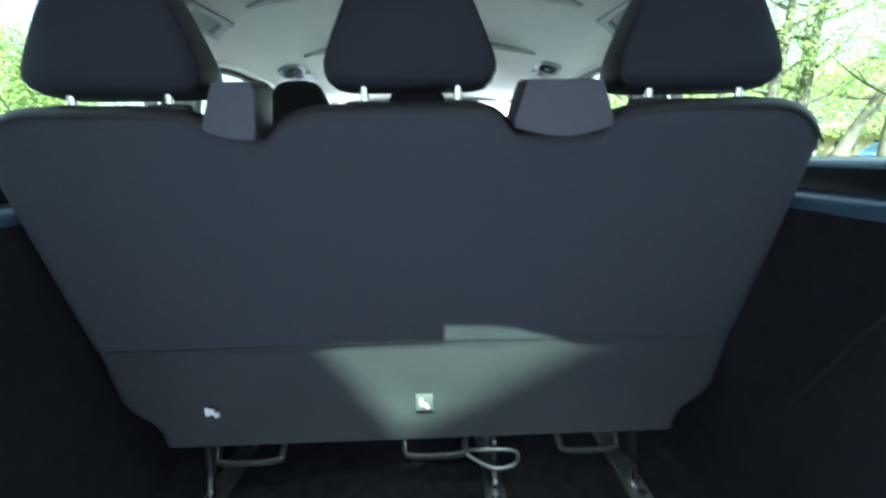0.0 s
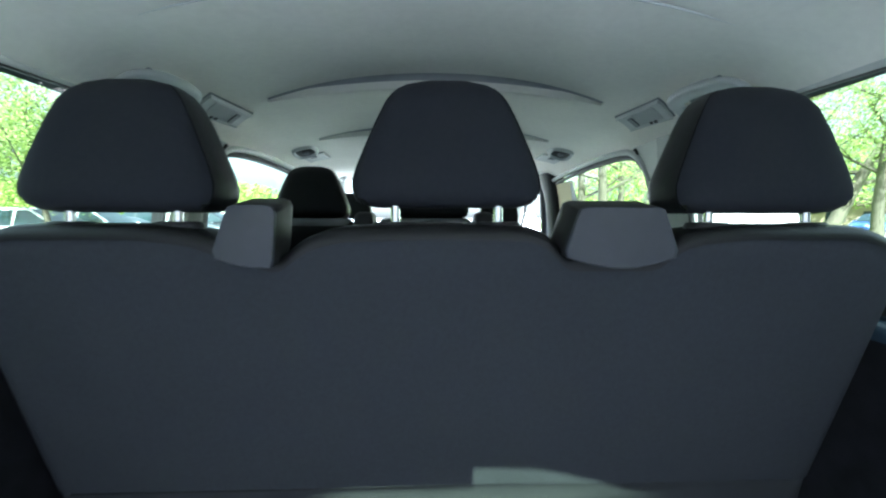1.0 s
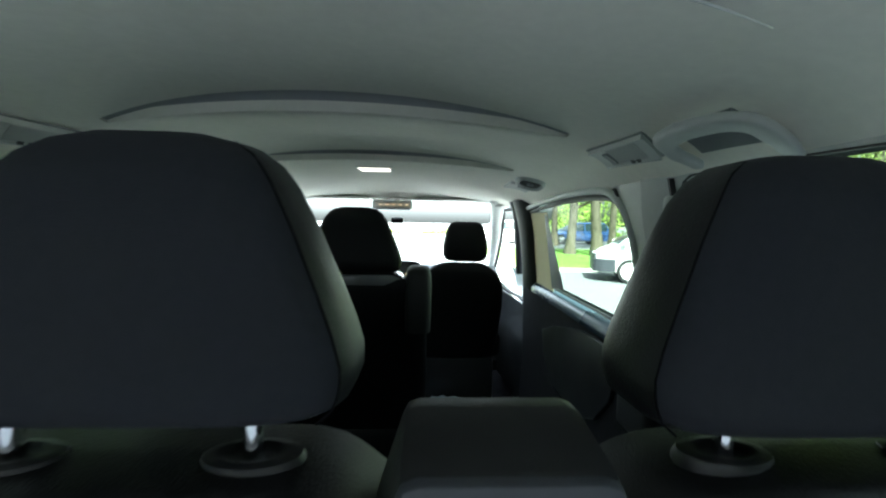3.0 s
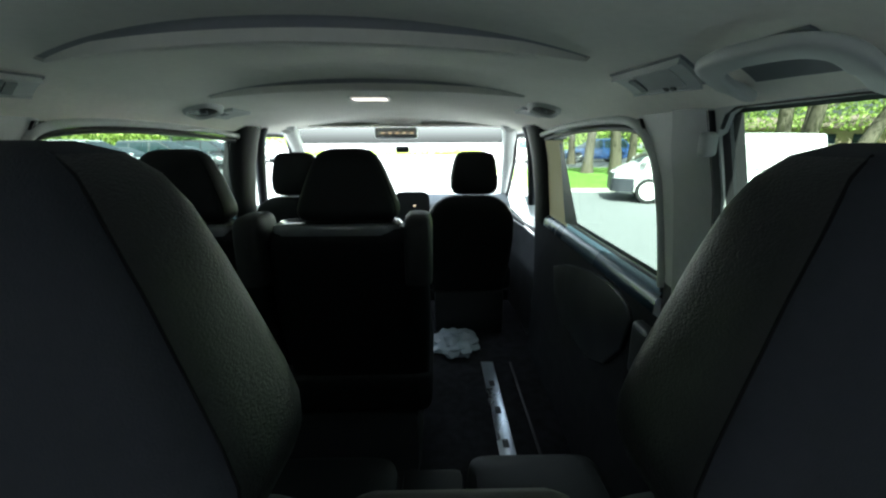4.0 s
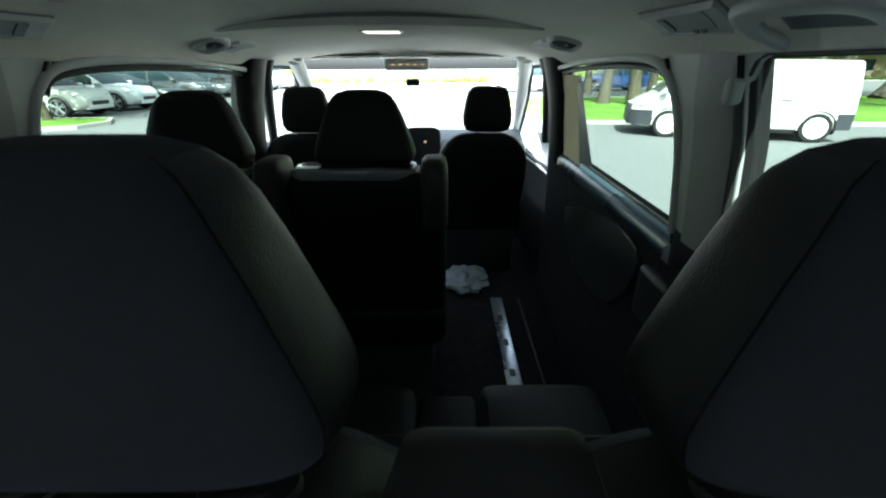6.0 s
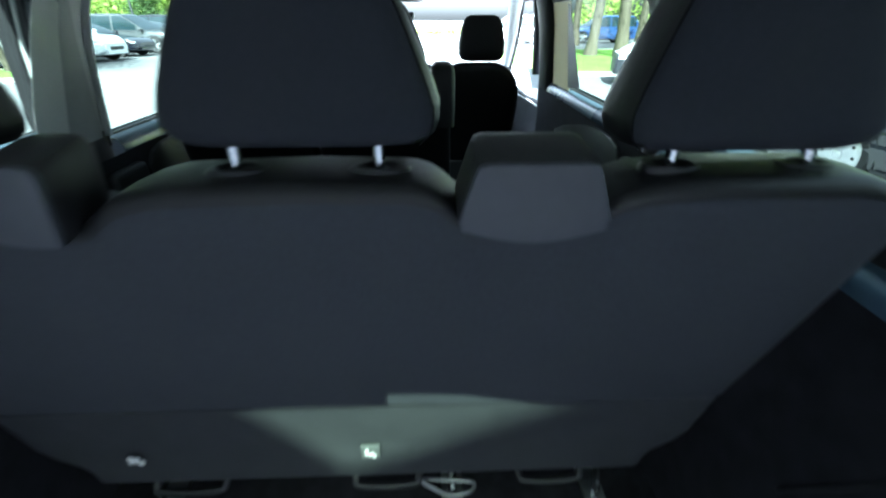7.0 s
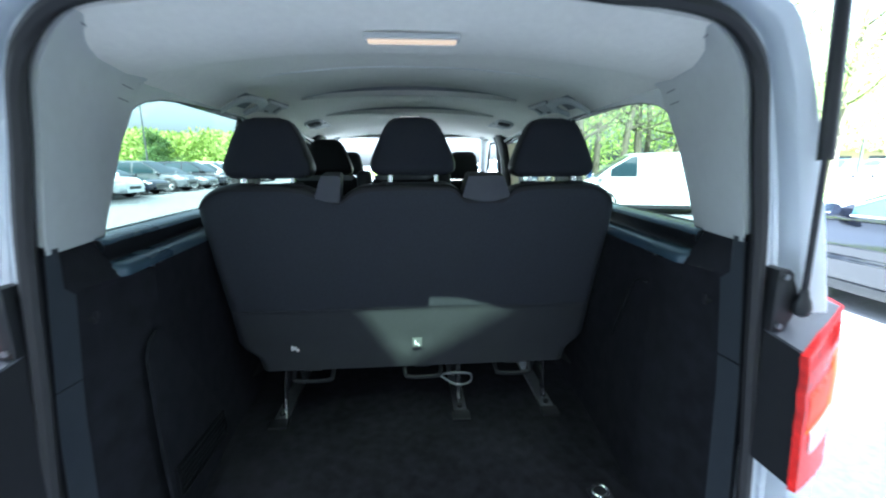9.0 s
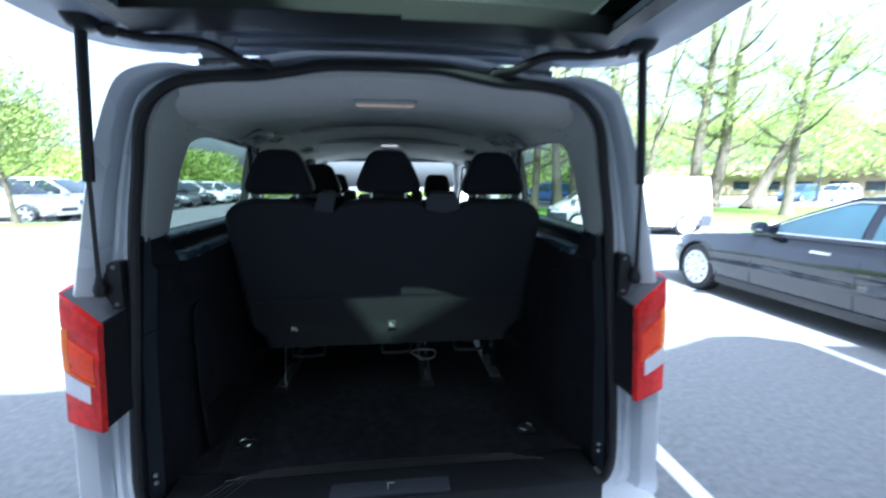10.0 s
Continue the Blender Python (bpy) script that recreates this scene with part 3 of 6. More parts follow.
for side in (-1, 1):
    part("coat_hook", tube(smooth_line([(side * 0.668, 0.05, 1.20), (side * 0.655, 0.05, 1.195), (side * 0.652, 0.05, 1.215)], 4), 0.0045, 6), M_PILLAR, van)
    for zz_ in (0.60, 0.625):
        part("screw", tube([(side * 0.712, -0.016, zz_), (side * 0.712, -0.010, zz_)], 0.007, 8), M_STEEL, van)
part("rear_lamp", box(-0.098, 0.1, 0.105, 0.135, 1.754, 1.768, 0.005), M_TRIM, van, "grey-framed rear courtesy lamp, lit")
part("lamp_lens", box(-0.09, 0.092, 0.108, 0.132, 1.750, 1.757, 0.003), M_LENS, van.children[-1])

# pillars between the windows, glass, outer side skin
for side in (-1, 1):
    # C pillar
    def cpil(v, z, side=side):
        y0, y1 = 1.18, lerp_table(z, [(1.33, 1.385), (1.6, 1.41), (1.70, 1.475)]) + (0.0 if side > 0 else -0.03)
        d = 0.018 * math.sin(math.pi * v) ** 0.5 * lerp_table(z, [(1.62, 1.0), (1.69, 0.35), (1.72, 0.0)])
        return (side * (half(1.25, z) - d), y0 + (y1 - y0) * v, z)

    part("pillar_trim", sheet(cpil, span(0, 1, 12), span(1.315, 1.73, 14), thick=(side * 0.02, 0, 0)), M_TRIM, van, "light grey middle pillar trim", flat_deg=60)
    part("lower_pillar_trim", sheet(cpil, span(0, 1, 12), span(0.6, 1.315, 8), thick=(side * 0.02, 0, 0)), M_BLACK, van, "black lower pillar trim", flat_deg=60)
    def cover_pt(y, z, side=side):
        v = (y - 1.18) / (cpil(1, z)[1] - 1.18)
        return (cpil(v, z)[0] - side * 0.002, y, z)

    part("belt_cover", sheet(cover_pt, span(1.184, 1.315, 8), span(1.30, 1.728, 10), thick=(side * 0.003, 0, 0)), M_TRIM_MID, van, "grey belt cover on the pillar", flat_deg=60)
    # the left anchor takes the lit white too, the right one stays trim grey
    part("belt_anchor", box(side * 0.722 - 0.014, side * 0.722 + 0.014, 1.176, 1.204, 1.622, 1.668, 0.012, 4), M_LIT_STRAP if side < 0 else M_TRIM, van)
    if side < 0:
        def strap_pt(v, z):
            """The lit strip on the rear edge of the pillar, drawn as a near-white belt slanting back as it falls."""
            y0, y1 = lerp_table(z, [(1.20, 1.06), (1.39, 1.108), (1.62, 1.190), (1.675, 1.205)]), lerp_table(z, [(1.20, 1.155), (1.39, 1.203), (1.615, 1.263), (1.675, 1.212)])
            return (-(half(1.25, z) - 0.030 + 0.004 * math.sin(math.pi * v)), y0 + (y1 - y0) * v, z)

        part("belt_strap", sheet(strap_pt, span(0, 1, 6), span(1.20, 1.60, 10) + [1.615, 1.635, 1.655, 1.675], thick=(0.0016, 0, 0)), M_LIT_STRAP, van, "seat belt strip on the pillar, near-white for the light on it", flat_deg=60)
        part("belt_ring", tube([(-0.726 + 0.003 * math.cos(a), 1.222 + 0.030 * math.cos(a), 1.628 + 0.008 * math.sin(a)) for a in span(0, 2 * math.pi, 17)[:-1]], 0.0045, 6, closed=True), M_BLACK, van)
    # B pillar
    part("pillar_trim", sheet(lambda v, z, side=side: (side * (half(2.5, z) - 0.055 * math.sin(math.pi * v) ** 0.5), 2.475 + 0.22 * v, z), span(0, 1, 10), span(0.6, 1.73, 12), thick=(side * 0.02, 0, 0)), M_PILLAR, van, "dark front pillar trim", flat_deg=60)
    part("belt_post", tube(smooth_line([(side * 0.715, 2.73, 1.735), (side * 0.735, 2.735, 1.66), (side * 0.752, 2.75, 1.50), (side * 0.765, 2.77, 1.30)], 6), lambda s: 0.036 - 0.012 * s, 12), M_PLASTIC, van, "dark grey belt post beside the front seat")
    # window frames above the glass of the sliding door
    back = 0.0 if side > 0 else -0.03
    rail_line = [(1.372 + back, 1.30), (1.378 + back, 1.40), (1.386 + back, 1.50), (1.402 + back, 1.60), (1.43 + back, 1.655), (1.48 + back, 1.69), (1.56, 1.706), (1.75, 1.712), (2.0, 1.708), (2.25, 1.698), (2.48, 1.682)]
    part("window_rail", tube(smooth_line([(side * (half(y, z) - 0.012), y, z) for y, z in rail_line], 5), 0.011, 10), M_TRIM, van, "light grey rail over the middle window")
    part("window_channel", tube(smooth_line([(side * (half(y, z) + 0.006), y + (0.02 if z < 1.69 else 0), z - 0.022) for y, z in rail_line[4:]], 5), 0.009, 8), M_RUBBER, van)
    part("window_head_trim", sheet(lambda y, v: (side * (half(y, quarter_head(y) + (HEAD + 0.012 - quarter_head(y)) * v) - 0.003), y, quarter_head(y) + (HEAD + 0.012 - quarter_head(y)) * v), span(0.25, 0.36, 11) + span(0.38, 1.18, 30), span(0, 1, 4), thick=(side * 0.018, 0, 0)), M_TRIM, van, "light grey trim over the rear side window", flat_deg=60)
    part("window_head_seal", tube([(side * (half(y, quarter_head(y)) + 0.002), y, quarter_head(y)) for y in span(0.29, 1.17, 40)], 0.004, 6), M_RUBBER, van)
    for edge_y, z0, z1 in ((lambda z: 1.183, SILL - 0.02, HEAD), (lambda z: lerp_table(z, [(1.27, 1.368), (1.6, 1.398), (1.71, 1.458)]) + back, 1.27, HEAD), (lambda z: 2.487, 1.27, HEAD)):
        part("window_reveal", sheet(lambda v, z: (side * (half(edge_y(z), z) - 0.014 + 0.066 * v), edge_y(z), z), [0, 0.5, 1], span(z0, z1, 10), thick=(0, 0.006, 0)), M_RUBBER, van, flat_deg=60)
    # glass
    def pane(fn_y0, fn_y1, z0, z1, material, name, label, frame_m=M_RUBBER):
        f = lambda v, z: (side * (half(fn_y0(z) + (fn_y1(z) - fn_y0(z)) * v, z) + 0.018), fn_y0(z) + (fn_y1(z) - fn_y0(z)) * v, z)
        w = part(name, sheet(f, span(0, 1, 10), span(z0, z1, 8)), material, van, label, flat_deg=80)
        loop = [f(v, z0) for v in span(0, 1, 8)] + [f(1, z) for z in span(z0, z1, 6)[1:]] + [f(v, z1) for v in reversed(span(0, 1, 8)[:-1])] + [f(0, z) for z in reversed(span(z0, z1, 6)[1:-1])]
        part("window_frame", tube(loop, 0.012, 6, closed=True), frame_m, w)
        return w

    pane(lambda z: lerp_table(z, [(1.34, 0.175), (1.72, 0.33)]), lambda z: 1.185, SILL - 0.01, HEAD + 0.01, M_TINT, "quarter_window", "tinted rear side window")
    pane(lambda z: lerp_table(z, [(1.27, 1.37), (1.6, 1.40), (1.71, 1.46)]) + back, lambda z: 2.49, 1.285, HEAD, M_TINT, "side_window", "tinted middle side window")
    pane(lambda z: 2.62, lambda z: lerp_table(z, [(1.1, 3.75), (1.70, 3.15)]), 1.12, 1.69, M_CLEAR, "front_window", "clear front door window")
    # outer skin
    def skin(y, z, side=side):
        o = half(y, max(z, 1.33)) + 0.045
        if z < 1.33:
            o = o + lerp_table(z, [(0.3, 0.06), (0.75, 0.10), (1.1, 0.085), (1.33, 0.0)])
        return (side * o, y, z)

    def hole(y, z):
        if z < 1.3 or z > 1.70:
            return False
        return (0.2 + (z - 1.35) * 0.4 < y < 1.195 and z > 1.345) or (1.40 + back < y < 2.49) or 2.6 < y < 3.6

    part("side_panel", sheet(skin, sorted(set(span(0.2, 3.3, 62) + [1.195, 1.40 + back, 2.49])), [0.3, 0.5, 0.75, 1.0, 1.2, 1.29, 1.35, 1.45, 1.55, 1.65, 1.70, 1.76, 1.82], skip=hole), M_SILVER, van, "silver painted side panel", flat_deg=50)

# tail lamps
for side in (-1, 1):
    low = [(0.770, -0.112, 0.838), (0.728, -0.028, 0.872), (0.76, 0.08, 0.885), (0.885, 0.08, 0.84), (0.892, -0.045, 0.838)]
    high = [(0.757, -0.106, 1.132), (0.716, -0.026, 1.168), (0.76, 0.06, 1.235), (0.86, 0.07, 1.235), (0.884, -0.042, 1.205)]
    lamp = part("tail_lamp", loft([[(side * x, y, z) for x, y, z in low], [(side * x, y, z) for x, y, z in high]]), M_PILLAR, van, "red tail lamp with black inner edge", flat_deg=20)

    part("lamp_top", loft([[(side * x, y, z + dz) for x, y, z in high] for dz in (0.001, 0.006)]), M_PLASTIC, lamp, "grey plastic top of the lamp", smooth=False)

    def lens_pt(t, s, proud=0.0):
        """A place on the lens: t from its inner to its outer edge, s from its foot to its top."""
        xi, yi = 0.768 - 0.014 * s, -0.124 + 0.008 * s
        xo = 0.905 - 0.014 * s
        if t <= 1:
            x, y, zt = xi + (xo - xi) * t, yi + 0.058 * t + 0.016 * t * t, 1.136 + 0.075 * t
        else:
            x, y, zt = xo + 0.012 * math.sin(min(1.0, t - 1) * 1.5), yi + 0.074 + 0.14 * (t - 1), 1.212 + 0.02 * (t - 1)
        ridge = 0.003 * abs(math.sin(s * 13.0)) if s > 0.42 else 0.0015 * abs(math.sin(s * 40.0))
        return (side * x, y - proud - ridge, 0.838 + (zt - 0.838) * s)

    ts = [0, 0.06, 0.15, 0.3, 0.45, 0.6, 0.75, 0.88, 0.96, 1.0, 1.1, 1.4, 2.0]
    part("red_lens", sheet(lens_pt, ts, span(0, 1, 40), thick=(-side * 0.008, 0.012, 0)), M_RED, lamp, flat_deg=50)
    part("reversing_lens", sheet(lambda t, s: lens_pt(t, s, 0.002), span(0.24, 0.98, 6), span(0.245, 0.40, 3), thick=(0, 0.006, 0)), M_WHITELENS, lamp, "clear reversing lens")
    part("amber_lens", sheet(lambda t, s: lens_pt(t, s, 0.002), [0.80, 0.88, 0.96, 1.0, 1.1, 1.3], span(0.44, 0.76, 10), thick=(-side * 0.004, 0.006, 0)), M_AMBER, lamp, "amber indicator lens")
    part("brake_lens", sheet(lambda t, s: lens_pt(t, s, 0.0012), span(0.12, 0.80, 6), span(0.45, 0.70, 12), thick=(0, 0.006, 0)), M_BRAKE, lamp, "orange-red brake light lens")
    part("lens_bar", sheet(lambda t, s: lens_pt(t, s, 0.0015), span(0.1, 0.98, 6), span(0.42, 0.435, 2), thick=(0, 0.006, 0)), M_AMBER, lamp)
    for zf in (1.04, 0.95):
        part("frame_hole", tube([(side * 0.738, -0.034, zf), (side * 0.738, -0.026, zf)], 0.009, 10), M_BLACK, van)
    # strut bracket and gas strut
    br = prism([(side * 0.738 + side * a, z) for a, z in ((-0.020, 1.165), (0.010, 1.165), (0.016, 1.20), (0.034, 1.212), (0.036, 1.235), (0.018, 1.252), (0.016, 1.288), (0.004, 1.298), (-0.020, 1.298))], "y", -0.06, -0.012, 0.006)
    plate = part("strut_bracket", br, M_BLACK, van)
    part("ball_joint", loft([[(side * 0.766 + r * math.cos(t), -0.072 + r * math.sin(t), z) for t in span(0, 2 * math.pi, 14)[:-1]] for z, r in ((1.203, 0.006), (1.208, 0.013), (1.222, 0.0165), (1.236, 0.014), (1.248, 0.009), (1.258, 0.008))]), M_BLACK, plate)
    for k, zb in enumerate((1.18, 1.283)):
        part("bolt", tube([(side * 0.732, -0.066, zb), (side * 0.732, -0.058, zb)], 0.0062, 6), M_STEEL, van)
    strut = part("gas_strut", tube([(side * 0.766, -0.072, 1.245), (side * 0.758, -0.075, 1.53)], 0.006), M_DARKSTEEL, van, "black gas strut holding up the tailgate")
    part("strut_cylinder", tube([(side * 0.758, -0.075, 1.51), (side * 0.737, -0.07, 1.895)], 0.0135, 10), M_BLACK, strut)

# tailgate, swung up
GATE_HALF = [(-1.1, 0.66), (-0.6, 0.80), (-0.1, 0.84), (0.08, 0.825), (0.14, 0.78), (0.17, 0.70)]


def gate_z(y, u, z):
    return z - 0.025 * y + 0.02 * (1 - abs(u) ** 4)


gate = part("tailgate", sheet(lambda y, u: (u * lerp_table(y, GATE_HALF), y, gate_z(y, u, 1.962)), sorted(set(span(-1.1, 0.17, 20) + [-0.56, -0.04])), span(-1, 1, 20), thick=(0, 0, 0.012), skip=lambda y, u: -0.56 < y < -0.04 and abs(u) < 0.75), M_SILVER, van, "silver tailgate swung up, with tinted window")
edge_rows = []
for k in range(5):
    t = k / 4
    edge_rows.append([(sx * (lerp_table(y, GATE_HALF) + 0.010 * math.sin(math.pi * t)), y, gate_z(y, 1, 1.905 + 0.066 * t)) for sx, y in [(-1, q) for q in span(-1.1, 0.17, 16)] + [(1, q) for q in reversed(span(-1.1, 0.17, 16))]])
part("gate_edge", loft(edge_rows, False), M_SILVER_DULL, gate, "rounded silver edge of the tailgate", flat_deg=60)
inner_gate = bmesh.new()
sheet(lambda y, u: (u * (lerp_table(y, GATE_HALF) - 0.004), y, gate_z(y, u, 1.905) - 0.012 * math.exp(-((abs(u) - 0.88) / 0.05) ** 2)), sorted(set(span(-1.1, 0.17, 26) + [-0.56, -0.02])), sorted(set(span(-1, 1, 48))), thick=(0, 0, 0.02), skip=lambda y, u: -0.56 < y < -0.02 and abs(u) < 0.77, bm=inner_gate)
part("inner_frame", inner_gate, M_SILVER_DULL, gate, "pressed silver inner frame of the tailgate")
for y0, r in ((0.055, 0.007), (0.125, 0.009)):
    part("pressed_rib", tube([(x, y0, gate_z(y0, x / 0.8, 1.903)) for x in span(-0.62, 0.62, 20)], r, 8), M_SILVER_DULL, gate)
# the step in its front edge is added to shape the bench's sun patch
part("glass_border", sheet(lambda y, u: (u * 0.648, y, gate_z(y, u, 1.899)), sorted(set(span(-0.6, -0.005, 12) + [-0.56, -0.145, -0.122])), [-1, -0.93, -0.5, 0, 0.075, 0.5, 0.93, 1], thick=(0, 0, 0.004), skip=lambda y, u: -0.56 < y < (-0.145 if u < 0.075 else -0.122) and abs(u) < 0.93), M_BLACK, gate)
# added black strip: keeps the sunlit cavity from showing in the glass
part("glass_seal", sheet(lambda v, u: (u * 0.62, -0.116, gate_z(-0.116, u, 1.902 + 0.050 * v)), [0, 0.5, 1], span(-1, 1, 12), thick=(0, 0.004, 0)), M_RUBBER, gate, "black strip added to hide the sunlit cavity behind the glass border")
part("rear_window", sheet(lambda y, u: (u * 0.64, y, gate_z(y, u, 1.955)), span(-0.6, -0.02, 4), span(-1, 1, 6)), M_PRIVACY, gate, "tinted rear window")
part("lining", box(-0.60, 0.60, -1.06, -0.62, 1.905, 1.93, 0.012), M_BLACK, gate, "black plastic tailgate lining")
part("spoiler", loft([[(x, y, z - 0.06 * abs(x / 0.74) ** 3) for y, z in ((-0.03, 1.988), (0.10, 1.980), (0.14, 2.06), (0.11, 2.155), (0.06, 2.165), (0.01, 2.08))] for x in span(-0.74, 0.74, 24)]), M_BLACK, gate, "black roof spoiler on the tailgate", flat_deg=50)
for side in (-1, 1):
    hinge = part("hinge", prism([(side * x, z) for x, z in ((0.44, 1.812), (0.475, 1.812), (0.482, 1.84), (0.50, 1.862), (0.50, 1.905), (0.40, 1.905), (0.40, 1.885), (0.43, 1.868))], "y", 0.005, 0.02, 0.003), M_SILVER, gate, "silver tailgate hinge")
    part("hinge_arm", box(side * 0.455 - 0.018, side * 0.455 + 0.018, -0.03, 0.10, 1.880, 1.905, 0.006), M_SILVER, hinge)
    part("hinge_pin", tube([(side * 0.40, 0.01, 1.842), (side * 0.50, 0.01, 1.838)], 0.009, 10), M_STEEL, hinge)
    part("strut_mount", loft([[(side * (0.735 + 0.034 * q * math.cos(t)), -0.07 + 0.05 * q * math.sin(t), z) for t in span(0, 2 * math.pi, 16)[:-1]] for z, q in ((1.912, 1.1), (1.900, 1.0), (1.885, 0.75), (1.878, 0.4))]), M_BLACK, gate, "black strut mounting boot")
    sleeve = part("cable_sleeve", tube(smooth_line([(side * 0.315, -0.032, 1.822), (side * 0.365, -0.052, 1.826), (side * 0.41, -0.05, 1.848), (side * 0.465, -0.03, 1.872), (side * 0.55, 0.0, 1.888), (side * 0.63, 0.01, 1.893), (side * 0.70, -0.03, 1.897)], 8), lambda q: 0.0125 + 0.0012 * math.sin(q * 150), 10), M_RUBBER, gate, "black ribbed cable sleeve")
    for gx, gy, gz, ax in ((0.308, -0.03, 1.822, 1), (0.70, -0.03, 1.90, 0)):
        part("grommet", loft([[(side * (gx + (dz if ax else 0) + 0.02 * q * math.cos(t) * (0.4 if ax else 1)), gy + 0.02 * q * math.sin(t) * (0.6 if ax else 1), gz + (0.018 * q * math.cos(t) if ax else -dz)) for t in span(0, 2 * math.pi, 14)[:-1]] for dz, q in ((-0.008, 0.9), (0.0, 1.2), (0.012, 1.0), (0.02, 0.6))]), M_RUBBER, sleeve)

# ---- the bench at the rear ----


def back_y(z):
    """The rear face of the rear bench's backrest."""
    return lerp_table(z, [(0.76, 0.665), (0.86, 0.658), (1.0, 0.634), (1.2, 0.578), (1.35, 0.535), (1.43, 0.512)])


def bench_half(z):
    return lerp_table(z, [(0.752, 0.580), (0.785, 0.585), (0.81, 0.600), (0.835, 0.634), (0.862, 0.654), (0.95, 0.660), (1.2, 0.672), (1.40, 0.678)])


def ease_table(t, table):
    """Like lerp_table, with soft corners."""
    return (lerp_table(t - 0.012, table) + 2 * lerp_table(t, table) + lerp_table(t + 0.012, table)) / 4


def bench_top(x):
    base = ease_table(x, [(-0.40, 1.446), (-0.34, 1.439), (-0.30, 1.424), (-0.226, 1.398), (-0.205, 1.417), (-0.18, 1.433), (-0.14, 1.443), (0, 1.447), (0.11, 1.444), (0.138, 1.432), (0.16, 1.402), (0.29, 1.402), (0.31, 1.428), (0.34, 1.439), (0.40, 1.446)])
    edge = max(0.0, (abs(x) - 0.54) / 0.123)
    return base - 0.075 * edge ** 2.3


def head_rest(parent_name, label, group, m, w=1.0, h=1.0, lift=0.0, cover=None, side_cover=None):
    """Headrest: a back face of cloth, leather sides and two chrome posts."""
    hr = thing(parent_name, label, "headrest", m, group)
    table = [(0.0, 0.108), (0.004, 0.124), (0.012, 0.134), (0.025, 0.139), (0.04, 0.139), (0.06, 0.133), (0.085, 0.123), (0.125, 0.106), (0.155, 0.091), (0.172, 0.079), (0.183, 0.064), (0.189, 0.040)]

    def wedge(v):
        """The sides draw in towards the back and a little towards the front."""
        return lerp_table(v, [(-1.0, 0.875), (-0.8, 0.935), (-0.3, 0.985), (0.2, 1.0), (0.7, 0.975), (1.0, 0.88)])

    def depth(z):
        rear, front = -0.038 + 0.03 * (z / 0.188) ** 1.5, 0.084 - 0.008 * (z / 0.188)
        if z > 0.15:
            s = (z - 0.15) / 0.039
            rear, front = rear + 0.022 * s * s, front - 0.014 * s * s
        return rear, front

    rings = []
    n = 72
    for k, (z, hw) in enumerate(table):
        rear, front = depth(z)
        if k < 3:
            rear, front = rear + (0.038, 0.020, 0.007)[k], front - (0.018, 0.008, 0.002)[k]
        rings.append([(x * hw * w * wedge(y), (rear + front) / 2 + y * (front - rear) / 2, z * h) for x, y in round_rect(0, 0, 1, 1, 5.0, n)])
    bm = loft(rings)
    back, sides = bm, bm.copy()
    def is_back(f):
        c = f.calc_center_median()
        nrm = f.normal
        rear, front = depth(min(0.189, max(0.0, c.z / h)))
        v = (c.y - (rear + front) / 2) / ((front - rear) / 2)
        return v < -0.60 or abs(nrm.z) > 0.88
    bmesh.ops.recalc_face_normals(back, faces=back.faces)
    bmesh.ops.recalc_face_normals(sides, faces=sides.faces)
    bmesh.ops.delete(back, geom=[f for f in back.faces if not is_back(f)], context="FACES")
    bmesh.ops.delete(sides, geom=[f for f in sides.faces if is_back(f)], context="FACES")
    part("back_cover", back, cover or M_REST, hr, flat_deg=80)
    part("side_cover", sides, side_cover or M_LEATHER, hr, "dark grained leather sides", flat_deg=80)
    for sx in (-1, 1):
        seam = [(sx * (lerp_table(z, table) * 0.985 * wedge(-0.62) * w + 0.0004), sum(depth(z)) / 2 - 0.62 * (depth(z)[1] - depth(z)[0]) / 2, z * h) for z in span(0.004, 0.184, 20)]
        part("seam", tube(seam, 0.0008, 6), M_SEAM, hr)
        post = part("post", tube([(sx * 0.074 * w, 0.0, -0.06), (sx * 0.074 * w, 0.0, 0.012)], 0.0068, 12), M_CHROME, hr, "chrome post")
        part("collar", loft([[(sx * 0.074 * w + r * math.cos(t), r * 0.62 * math.sin(t), z + lift) for t in span(0, 2 * math.pi, 20)[:-1]] for r, z in ((0.034, -0.040), (0.034, -0.026), (0.031, -0.0215), (0.022, -0.0205), (0.016, -0.023), (0.008, -0.023))]), M_BLACK, post)
    return hr


bench = thing("rear_bench", "dark grey fabric three-seat bench at the rear of the van", "bench")
xs = sorted(set(span(-0.664, 0.664, 160) + [-0.6635, 0.6635]))


def back_ring(x, z0, top_fn, thick, upper):
    ax = abs(x)
    ins = max(0.0, (ax - 0.62) / 0.044)
    pull = 0.03 * ins ** 2.5
    zt = top_fn(x)
    pts = []
    for t in span(0, 1, 14):
        z = z0 + (zt - 0.012 - z0) * t
        pts.append((x, back_y(z) + pull, z))
    yb = back_y(zt) + pull
    pts += [(x, yb + 0.006, zt - 0.003), (x, yb + 0.018, zt), (x, yb + thick * 0.5, zt + 0.002), (x, yb + thick - 0.02 - pull, zt), (x, yb + thick - pull, zt - 0.015)]
    pts += [(x, back_y(z) + thick - pull, z) for z in (zt - 0.1, (z0 + zt) / 2, z0)]
    return pts


def squeeze(p):
    """Draws the sides in to the outline of the backrest."""
    x, y, z = p
    return (x * bench_half(z) / 0.664, y, z)


